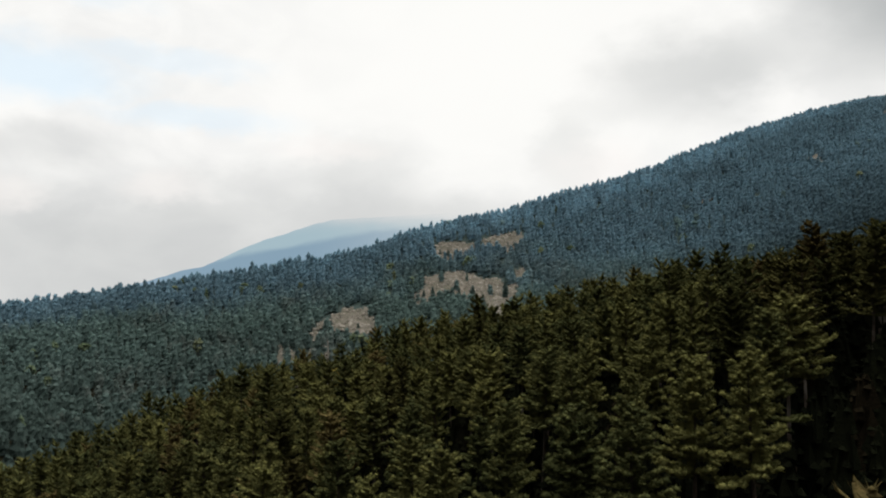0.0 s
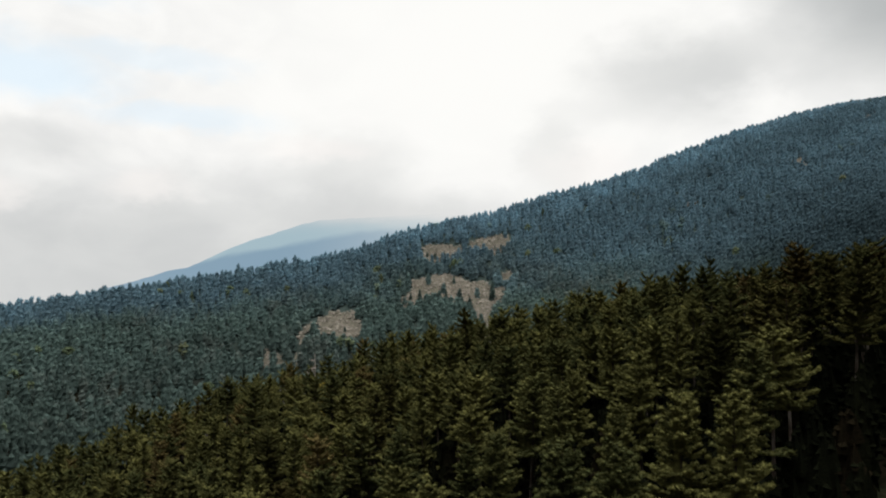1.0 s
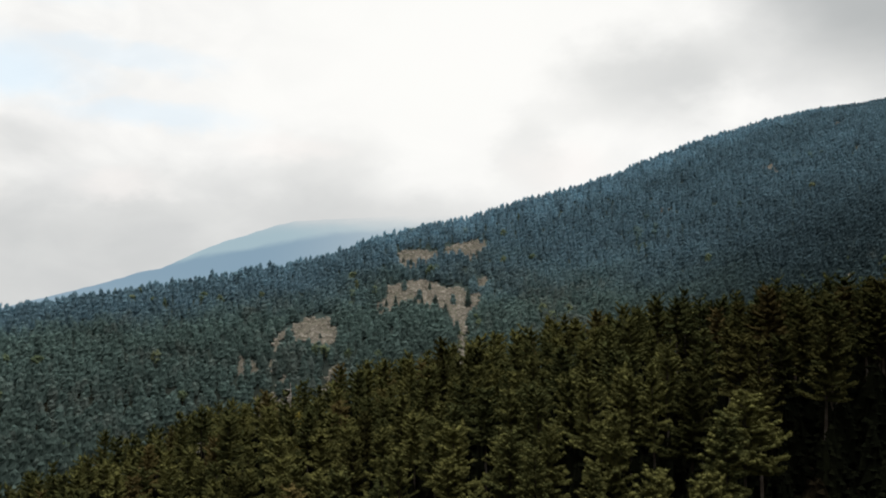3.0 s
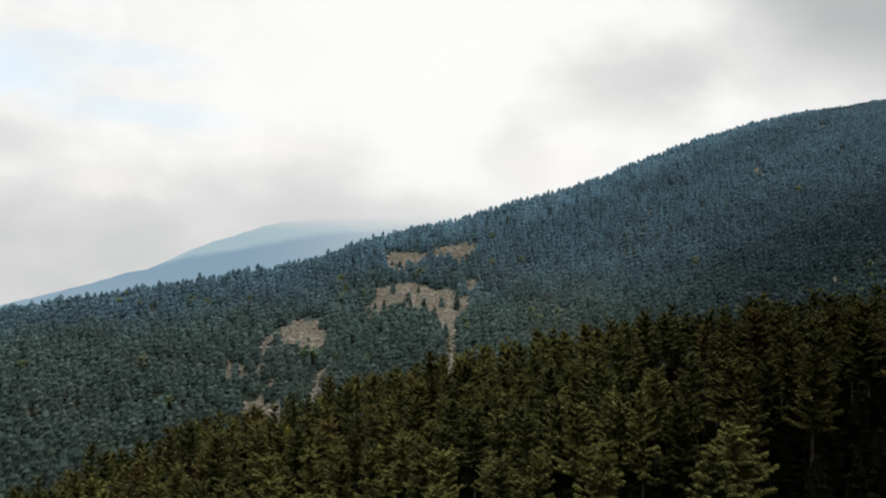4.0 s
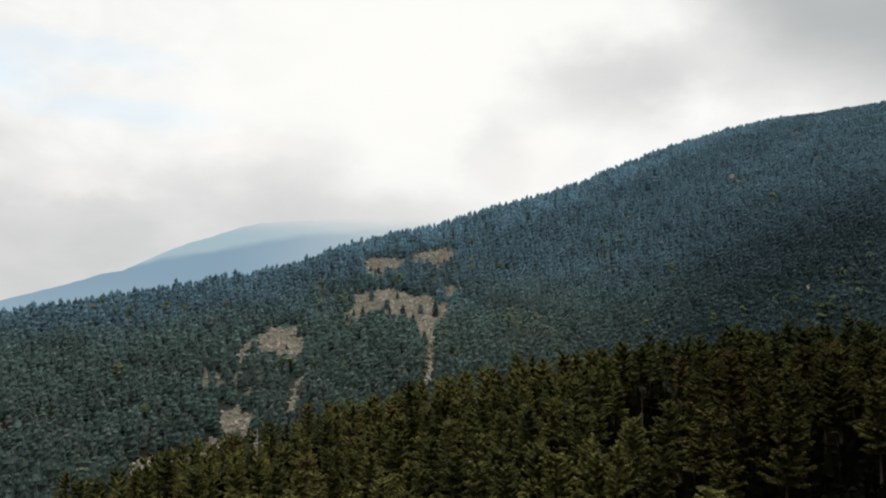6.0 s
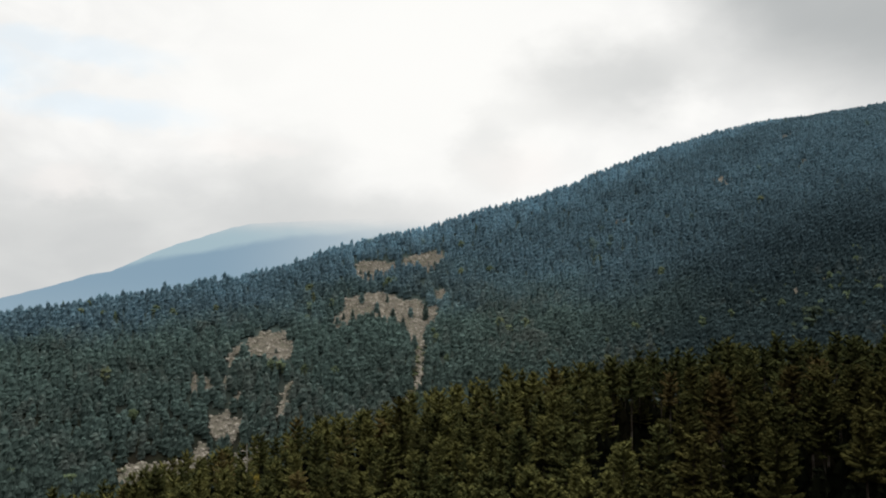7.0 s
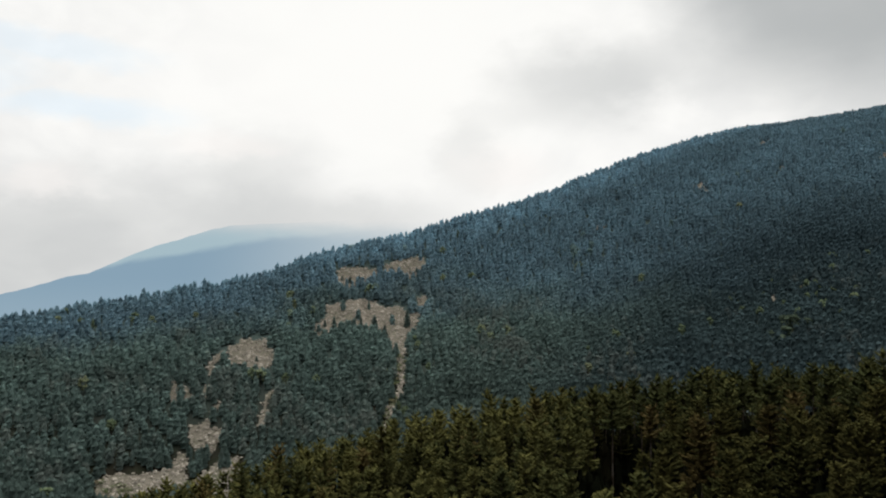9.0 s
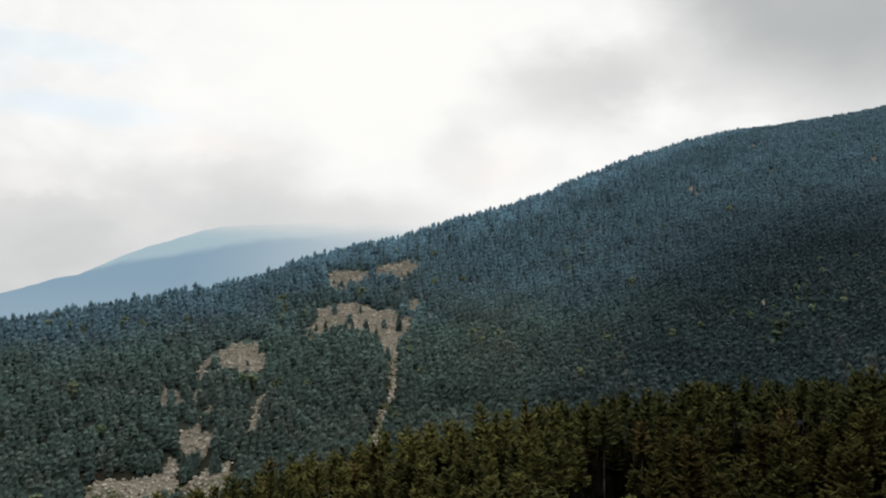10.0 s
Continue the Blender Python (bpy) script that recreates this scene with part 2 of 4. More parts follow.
# a darker copy of the pine needles, with the eastern shade painted in
SHADED_PINE_NEEDLES = leaf_material("shaded_pine_needles", (0.012, 0.014, 0.006), (0.031, 0.033, 0.012), (0.072, 0.065, 0.022), (0.060, 0.042, 0.017), 0.05, 0.0, grain=0.5, stand_share=0.4)
# near-black needles: the shade of the gaps painted as colour
UNDERSTOREY_SHADE = leaf_material("understorey_shade", (0.004, 0.005, 0.003), (0.006, 0.007, 0.004), (0.009, 0.010, 0.005), (0.014, 0.010, 0.006), 0.05, 0.0, tint_from="tint", grain=0.5)
AUTUMN_LEAVES = leaf_material("autumn_leaves", (0.12, 0.10, 0.02), (0.22, 0.17, 0.03), (0.30, 0.22, 0.04), (0.2, 0.1, 0.03), 0.05)
# far foliage: distance haze is painted into these colour ramps
HAZED_FAR_NEEDLES = hill_foliage("hazed_far_needles", ((0.046, 0.072, 0.082), (0.084, 0.119, 0.107), (0.150, 0.217, 0.200), (0.168, 0.260, 0.308), (0.240, 0.372, 0.445)), (0.150, 0.155, 0.140))
HAZED_FAR_LEAVES = hill_foliage("hazed_far_leaves", ((0.070, 0.095, 0.070), (0.128, 0.166, 0.098), (0.172, 0.222, 0.140), (0.170, 0.250, 0.245), (0.250, 0.350, 0.370)), (0.190, 0.185, 0.115))
SHRUB_LEAVES = leaf_material("shrub_leaves", (0.055, 0.075, 0.042), (0.095, 0.118, 0.060), (0.145, 0.150, 0.085), (0.16, 0.13, 0.08), 0.10, 0.2, "tint", 0.4)
PINE_BARK = bark_material("pine_bark", (0.028, 0.022, 0.017), (0.070, 0.053, 0.041), 6.0)
DEAD_WOOD = bark_material("dead_wood", (0.26, 0.23, 0.20), (0.46, 0.42, 0.38), 8.0)
FOREST_FLOOR = ground_material("forest_floor", (0.016, 0.013, 0.009), (0.014, 0.017, 0.009), (0.026, 0.021, 0.013), 1.6, 0.08, ((0.045, 0.068, 0.066), (0.070, 0.090, 0.078)))
SCREE_GROUND = ground_material("scree_ground", (0.138, 0.125, 0.102), (0.098, 0.096, 0.070), (0.188, 0.172, 0.142), 0.9, 0.05)
SCREE_STONE = stone_material("scree_stone", (0.085, 0.078, 0.064), (0.295, 0.270, 0.228), (0.17, 0.145, 0.112))
MEADOW = ground_material("meadow", (0.055, 0.040, 0.016), (0.036, 0.034, 0.013), (0.080, 0.052, 0.020), 1.2, 0.12)
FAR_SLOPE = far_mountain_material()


# ---- the shape of the land ----
CREST_BUMPS = ((-80, 35, -3.0), (0, 40, 3.6), (190, 50, -2.2), (310, 50, 1.5), (-160, 40, -1.1), (100, 40, 0.4))


def crest_height(x):
    s = x / 300
    z = 122.8 + 88.85 * s + 26.42 * s**2 - 0.974 * s**3 - 4.537 * s**4
    for at, wide, high in CREST_BUMPS:
        z = z + high * np.exp(-(((x - at) / wide) ** 2))
    return z


def crest_line(x):
    s = x / 300
    return 603.7 + 146.0 * s + 15.74 * s * s


def hill_canopy(x, y):
    """The tree tops of the far hillside, up to its crest and down behind it."""
    xs, ys = np.clip(x, -420, 700), np.maximum(y, 330)
    s, q = xs / 300, crest_line(xs) - ys
    down, back = np.maximum(q, 0), np.maximum(-q, 0)
    z = crest_height(xs) - ((0.5004 + 0.0679 * s - 0.183 * s * s) * down + (-0.5493 + 0.3239 * s) * down * down / 400 + 0.2616 * down * down / (down + 60))
    return z - back * back / (back + 80) * 0.5 - 38.35 * np.exp(-(((x + 100) / 110) ** 2) - ((ys - 370) / 70) ** 2)


def near_canopy(x, y):
    """The tree tops of the shoulder below the camera."""
    s, q = np.clip(x, -110, 95) / 50, (np.clip(y, 5, 150) - 80) / 50
    return 55.17 + 17.98 * s + 3.97 * q - 3.84 * s * s - 6.97 * s * q - 2.78 * q * q


def ease(v, low, high):
    f = np.clip((v - low) / (high - low), 0, 1)
    return f * f * (3 - 2 * f)


NEAR_TREE, FAR_TREE = 14.0, 9.0


def land(x, y):
    x, y = np.asarray(x, float), np.asarray(y, float)
    near = near_canopy(x, y) - NEAR_TREE - 0.55 * np.maximum(y - 132, 0) - 0.15 * np.maximum(-y, 0)
    far = hill_canopy(x, y) - FAR_TREE
    z = near + (far - near) * ease(y, 150, 300)
    out = np.maximum.reduce([x - 950, -430 - x, y - 1250, -90 - y, 0 * x])
    plain = -130 + 12 * np.sin(x / 400) * np.cos(y / 520)
    return z + (plain - z) * ease(out, 0, 500)


def noise_at(x, y, size, seed=0.0):
    return np.array([noise.noise((a / size, b / size, seed)) for a, b in zip(np.ravel(x), np.ravel(y))])


def mesh_from(name, verts, faces, mat, tint=None, smooth_faces=False):
    """A mesh from arrays of places and of triangles or quads."""
    verts, faces = np.asarray(verts, np.float32), np.asarray(faces, np.int32)
    me = bpy.data.meshes.new(name)
    n, k = faces.shape
    me.vertices.add(len(verts))
    me.vertices.foreach_set("co", verts.ravel())
    me.loops.add(n * k)
    me.loops.foreach_set("vertex_index", faces.ravel())
    me.polygons.add(n)
    me.polygons.foreach_set("loop_start", np.arange(0, n * k, k, dtype=np.int32))
    me.polygons.foreach_set("use_smooth", np.full(n, smooth_faces))
    if tint is not None:
        me.attributes.new("tint", "FLOAT", "POINT").data.foreach_set("value", np.asarray(tint, np.float32))
    me.update(calc_edges=True)
    me.materials.append(mat)
    return me


def steps(low, fine_low, fine_high, high, fine):
    """Grid lines: fine in the middle, ever wider outwards."""
    mid = np.arange(fine_low, fine_high + 0.1, fine)
    out = fine * (1.28 ** np.arange(1, 60)).cumsum()
    left, right = fine_low - out[fine_low - out > low], fine_high + out[fine_high + out < high]
    return np.concatenate([[low], left[::-1], mid, right, [high]])


def build_ground():
    xs, ys = steps(-4600, -360, 720, 4600, 7.0), steps(-4600, -60, 920, 4600, 7.0)
    gx, gy = np.meshgrid(xs, ys)
    z = land(gx, gy) + (noise_at(gx, gy, 14).reshape(gx.shape) * 0.8)
    i = np.arange(len(xs) * len(ys)).reshape(len(ys), len(xs))
    quads = np.stack([i[:-1, :-1], i[:-1, 1:], i[1:, 1:], i[1:, :-1]], -1).reshape(-1, 4)
    ob = new("ground", mesh_from("ground", np.stack([gx, gy, z], -1).reshape(-1, 3), quads, FOREST_FLOOR, smooth_faces=True))
    return tagged(ob, "brown forest floor running down a shoulder and up a steep hillside", "ground", kind="structure")


build_ground()


def build_far_mountain():
    px = (-1500, -833, -755, -710, -645, -590, -535, -475, -425, -340, -290, 0, 500, 1200, 2200)
    pz = (-60, 106, 128, 144, 155, 182, 208, 230, 245, 273, 283, 300, 310, 200, -60)
    xs, ys = np.linspace(-1500, 2200, 300), np.linspace(1700, 2700, 60)
    gx, gy = np.meshgrid(xs, ys)
    ridge = np.interp(gx, px, pz) + 2.0 * noise_at(gx, 0 * gx, 26).reshape(gx.shape)
    side = (np.maximum(2000 - gy, 0) / 300) ** 1.3 * 190 + (np.maximum(gy - 2000, 0) / 700) ** 1.4 * 420
    z = ridge - side + noise_at(gx, gy, 120, 3.0).reshape(gx.shape) * np.minimum(side, 30) * 0.6
    i = np.arange(gx.size).reshape(gx.shape)
    quads = np.stack([i[:-1, :-1], i[:-1, 1:], i[1:, 1:], i[1:, :-1]], -1).reshape(-1, 4)
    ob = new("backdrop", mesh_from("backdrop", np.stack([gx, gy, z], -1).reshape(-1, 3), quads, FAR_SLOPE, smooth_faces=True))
    ob.visible_shadow = False
    return tagged(ob, "hazy blue mountain with its summit in low cloud", "mountain", kind="structure")


build_far_mountain()


# ---- scree: bare stony patches on the hillside, as outlines in plan ----
SCREE = {
    "main": [(-13, 530), (2, 533), (15, 536), (29, 529), (42, 529), (44, 517), (53, 516), (50, 503), (45, 493), (39, 478), (36, 451), (32, 451), (31, 468), (29, 472), (26, 486), (21, 495), (15, 488), (10, 496), (3, 501), (-7, 494), (-14, 489), (-21, 489), (-19, 506), (-13, 513)],
    "chute": [(37, 459), (36, 440), (35, 426), (32, 410), (27, 397), (24, 381), (22, 356), (16, 313), (10, 319), (16, 356), (20, 381), (23, 398), (27, 413), (30, 426), (31, 440), (32, 453)],
    "upper_strip": [(-7, 576), (-2, 582), (5, 582), (24, 582), (25, 573), (15, 559), (4, 551), (-3, 556)],
    "upper_strip_east": [(31, 590), (47, 596), (58, 603), (66, 604), (66, 591), (59, 576), (47, 566), (42, 574), (31, 572)],
    "pocket": [(52, 541), (57, 544), (61, 547), (59, 530), (54, 516), (51, 515)],
    "west": [(-76, 491), (-70, 492), (-67, 498), (-62, 499), (-56, 495), (-49, 499), (-46, 487), (-43, 478), (-43, 465), (-50, 458), (-56, 461), (-64, 472), (-70, 470)],
    "west_tail": [(-80, 485), (-77, 487), (-76, 477), (-78, 471), (-80, 460), (-82, 459), (-85, 470)],
    "west_pocket": [(-102, 445), (-100, 456), (-95, 457), (-90, 455), (-87, 448), (-88, 438), (-94, 439)],
    "west_shelf": [(-84, 456), (-80, 457), (-78, 449), (-80, 442)],
    "west_fan": [(-71, 445), (-69, 444), (-70, 436), (-73, 430), (-71, 424), (-66, 425), (-64, 417), (-66, 414), (-68, 405), (-75, 408), (-80, 412), (-86, 423), (-84, 428), (-79, 428), (-76, 431), (-74, 438)],
    "foot": [(-88, 413), (-83, 410), (-79, 401), (-79, 393), (-80, 382), (-91, 372), (-119, 367), (-122, 391), (-117, 396), (-108, 399), (-94, 400), (-89, 402)],
    "foot_fan": [(-66, 410), (-66, 404), (-59, 398), (-57, 403), (-53, 400), (-51, 383), (-45, 318), (-58, 324), (-78, 376), (-78, 391), (-73, 393), (-69, 399)],
    "sliver": [(-46, 443), (-41, 442), (-42, 431), (-43, 415), (-47, 418), (-47, 431)],
    "east_rocks": [(296, 450), (309, 451), (308, 438), (303, 431), (297, 437)],
    "east_bank": [(266, 447), (284, 449), (282, 441), (270, 439)],
    "high_crag": [(344, 688), (361, 690), (352, 670), (336, 652), (326, 652)],
    "top_crag": [(481, 794), (495, 789), (478, 761), (457, 753)],
    "lone_crag": [(228, 643), (235, 644), (230, 627), (221, 614), (218, 617)],
    "crest_crag": [(439, 689), (445, 688), (433, 669), (421, 661)],
    "edge_crag": [(516, 646), (522, 645), (506, 624), (495, 619)],
}


def inside(outline, x, y):
    """Which points lie within an outline in plan."""
    x, y = np.asarray(x, float), np.asarray(y, float)
    hit = np.zeros(x.shape, bool)
    for (x0, y0), (x1, y1) in zip(outline, outline[1:] + outline[:1]):
        if y0 != y1:
            hit ^= ((y0 > y) != (y1 > y)) & (x < (x1 - x0) * (y - y0) / (y1 - y0) + x0)
    return hit


def in_scree(x, y):
    """Open stone, where no trees stand: the margin is ragged and a few trees have come up inside."""
    hit = np.zeros(np.shape(x), bool)
    wob_x, wob_y = noise_at(x, y, 7, 7.0), noise_at(x, y, 7, 9.0)
    for name, outline in SCREE.items():
        sway = 1.0 if name in ("chute", "sliver", "pocket", "west_shelf") else 2.4
        bare = np.zeros(np.shape(x), bool)
        for dx, dy in ((1.5, 0), (-1.5, 0), (0, 1.5), (0, -1.5)):
            bare |= inside(outline, x + dx + sway * wob_x, y + dy + sway * wob_y)
        hit |= bare & (noise_at(x, y, 6.0, 5.0) < 0.1) if "crag" in name or name in ("east_rocks", "east_bank", "west_pocket") else bare
    return hit & (noise_at(x, y, 5.0, 12.0) < 0.6)


ROCK = (np.array([(-1, -1, -0.5), (1, -0.8, -0.5), (0.8, 1, -0.5), (-0.9, 0.9, -0.5), (-0.6, -0.7, 0.45), (0.7, -0.5, 0.6), (0.5, 0.6, 0.4), (-0.5, 0.6, 0.65)], float),
        np.array([(0, 1, 5), (0, 5, 4), (1, 2, 6), (1, 6, 5), (2, 3, 7), (2, 7, 6), (3, 0, 4), (3, 4, 7), (4, 5, 6), (4, 6, 7)]))


def scatter(templates, x, y, z, turn, size, height, pick, tint):
    """Copies of small meshes, joined: places, turns, widths and heights are arrays."""
    all_v, all_f, all_t, base = [], [], [], 0
    for k, (tv, tf) in enumerate(templates):
        m = np.where(pick == k)[0]
        if not len(m):
            continue
        c, s = np.cos(turn[m])[:, None], np.sin(turn[m])[:, None]
        vx = (tv[:, 0] * c - tv[:, 1] * s) * size[m][:, None] + x[m][:, None]
        vy = (tv[:, 0] * s + tv[:, 1] * c) * size[m][:, None] + y[m][:, None]
        vz = tv[:, 2] * height[m][:, None] + z[m][:, None]
        all_v.append(np.stack([vx, vy, vz], -1).reshape(-1, 3))
        all_f.append((tf[None] + (np.arange(len(m)) * len(tv))[:, None, None] + base).reshape(-1, 3))
        all_t.append(np.repeat(tint[m], len(tv)))
        base += len(m) * len(tv)
    return np.concatenate(all_v), np.concatenate(all_f), np.concatenate(all_t)


def build_scree():
    rng = np.random.default_rng(4)
    for outline in SCREE.values():
        px, py = np.array(outline, float).T
        xs, ys = np.arange(px.min() - 4, px.max() + 4, 1.5), np.arange(py.min() - 4, py.max() + 4, 1.5)
        gx, gy = np.meshgrid(xs, ys)
        wx, wy = noise_at(gx, gy, 9, 7.0).reshape(gx.shape) * 3, noise_at(gx, gy, 9, 9.0).reshape(gx.shape) * 3
        keep = inside(outline, gx + wx, gy + wy)
        cells = keep[:-1, :-1] & keep[1:, 1:] & keep[1:, :-1] & keep[:-1, 1:]
        i = np.arange(gx.size).reshape(gx.shape)
        quads = np.stack([i[:-1, :-1], i[:-1, 1:], i[1:, 1:], i[1:, :-1]], -1)[cells]
        z = land(gx, gy) + 0.9 + noise_at(gx, gy, 5, 2.0).reshape(gx.shape) * 0.35
        used, quads = np.unique(quads, return_inverse=True)
        places = np.stack([gx, gy, z], -1).reshape(-1, 3)[used]
        ob = new("scree_slope", mesh_from("scree_slope", places, quads.reshape(-1, 4), SCREE_GROUND, smooth_faces=True))
        tagged(ob, "bare pale stony scree between the trees on the hillside", "scree", kind="structure")
        n = int(cells.sum() * 1.5**2 * 0.5)
        a = rng.integers(0, max(1, len(places)), n)
        x, y = places[a, 0] + rng.uniform(-1, 1, n), places[a, 1] + rng.uniform(-1, 1, n)
        size = 0.35 + 0.95 * rng.random(n) ** 2.4
        v, f, t = scatter([ROCK], x, y, land(x, y) + 1.0 + 0.25 * size, rng.random(n) * 6.3, size, size * rng.uniform(0.6, 1.1, n), np.zeros(n, int), rng.random(n))
        v += rng.normal(0, 0.07, v.shape)
        rocks = new("boulders", mesh_from("boulders", v, f, SCREE_STONE))
        tagged(rocks, "pale grey-brown broken boulders strewn over the scree", "rocks", kind="stuff")


build_scree()


# ---- trees ----
def joined(pieces):
    """Several (verts, triangles) as one."""
    base = np.cumsum([0] + [len(v) for v, _ in pieces])
    return np.concatenate([v for v, _ in pieces]), np.concatenate([f + b for (_, f), b in zip(pieces, base)])


def tuft(r, at, size, out, seg, rings, blades, blade):
    """A rounded mass of needles at a shoot's end: a lumpy core, and single sprays standing off it all round, most of them upwards."""
    v, f = [], []
    turn = np.arange(seg) * 2 * math.pi / seg + r.random() * 6.3
    for i in range(1, rings):
        u = math.pi * i / rings
        rad = 0.85 * size * math.sin(u) * r.uniform(0.75, 1.2, seg)
        v.append(np.stack([np.cos(turn) * rad, np.sin(turn) * rad, 0.62 * size * math.cos(u) + r.normal(0, 0.1 * size, seg)], 1))
    v = np.concatenate(v + [[(0, 0, 0.66 * size), (0, 0, -0.42 * size)]]) + at
    ring = np.arange(seg)
    nxt, n = (ring + 1) % seg, len(v)
    f.append(np.stack([np.full(seg, n - 2), ring, nxt], 1))
    for i in range(rings - 2):
        a, b = i * seg, (i + 1) * seg
        f += [np.stack([a + ring, b + nxt, a + nxt], 1), np.stack([a + ring, b + ring, b + nxt], 1)]
    f.append(np.stack([(rings - 2) * seg + nxt, (rings - 2) * seg + ring, np.full(seg, n - 1)], 1))
    d = r.normal(0, 1, (blades, 3)) + np.array([0, 0, 0.55]) + 0.45 * out
    d /= np.linalg.norm(d, axis=1)[:, None]
    foot = at + d * np.array([0.8, 0.8, 0.72]) * size * r.uniform(0.25, 0.8, blades)[:, None]
    way = d + np.array([0, 0, 0.45]) + r.normal(0, 0.25, (blades, 3))
    way /= np.linalg.norm(way, axis=1)[:, None]
    w = np.cross(way, r.normal(0, 1, (blades, 3)))
    w *= (blade * r.uniform(0.11, 0.2, blades) / (np.linalg.norm(w, axis=1) + 1e-9))[:, None]
    tip = foot + way * (blade * r.uniform(0.7, 1.3, blades))[:, None]
    v = np.concatenate([v, np.stack([foot + w, foot - w, tip], 1).reshape(-1, 3)])
    f.append(n + np.arange(3 * blades).reshape(-1, 3))
    return v, np.concatenate(f)


def bough_spray(r, root, end, half, rows, blades, blade, tufts, lump):
    """The needles of one bough: a flat, scalloped, slightly domed mass that widens from the stem and turns up at its end, with single shoots standing up all over it."""
    long = np.linalg.norm(end - root)
    out = (end - root) / long
    across = np.cross((0, 0, 1.0), out)
    across /= np.linalg.norm(across) + 1e-9

    def spot(u, v):
        wide = half * (0.30 + 0.70 * np.sin(np.pi * np.minimum(1.0, 0.12 + 0.80 * u)))
        lift = 0.20 * long * u**3 - 0.30 * half * v * v
        return root + np.multiply.outer(u * long, out) + np.multiply.outer(v * wide, across) + np.multiply.outer(lift, (0, 0, 1.0))

    u = np.linspace(0.14, 1.0, rows)
    lumps = r.uniform(0.72, 1.28, (3, rows))
    left, right = spot(u * lumps[0] ** 0.3, -lumps[1]), spot(u * lumps[2] ** 0.3, lumps[2])
    top = spot(u, r.normal(0, 0.2, rows)) + np.multiply.outer(half * r.uniform(0.12, 0.4, rows), (0, 0, 1.0))
    under = spot(u * 0.95, 0 * u) - np.multiply.outer(half * r.uniform(0.12, 0.3, rows), (0, 0, 1.0))
    v = np.concatenate([left, top, right, under])
    i = np.arange(rows - 1)
    f = []
    for a, b in ((0, 1), (1, 2), (2, 3), (3, 0)):
        p, q = a * rows + i, b * rows + i
        f += [np.stack([p, p + 1, q + 1], 1), np.stack([p, q + 1, q], 1)]
    f = np.concatenate(f + [np.array([(rows - 1, 2 * rows - 1, 3 * rows - 1), (rows - 1, 3 * rows - 1, 4 * rows - 1)])])
    bu, bv = 1.05 * r.uniform(0.05, 1.0, blades) ** 0.7, r.uniform(-1.1, 1.1, blades)
    foot = spot(bu, bv) + np.multiply.outer(half * r.uniform(-0.05, 0.25, blades), (0, 0, 1.0))
    way = np.multiply.outer(0.55 * bu, out) + np.multiply.outer(0.5 * bv, across) + np.array([0, 0, 0.8]) + r.normal(0, 0.3, (blades, 3))
    way /= np.linalg.norm(way, axis=1)[:, None]
    w = np.cross(way, r.normal(0, 1, (blades, 3)))
    w *= (blade * r.uniform(0.16, 0.3, blades) / (np.linalg.norm(w, axis=1) + 1e-9))[:, None]
    tip = foot + way * (blade * r.uniform(0.7, 1.3, blades))[:, None]
    f = np.concatenate([f, len(v) + np.arange(3 * blades).reshape(-1, 3)])
    pieces = [(np.concatenate([v, np.stack([foot + w, foot - w, tip], 1).reshape(-1, 3)]), f)]
    for _ in range(tufts):
        a, b = r.uniform(0.3, 1.05) ** 0.7, r.uniform(-1.15, 1.15)
        pieces.append(tuft(r, spot(a, b) + np.array([0, 0, half * r.uniform(0.0, 0.25)]), r.uniform(0.12, 0.20) * lump * (0.65 + 0.35 * min(1.0, long / 1.5)), out, 4, 2, 6, blade))
    return joined(pieces)


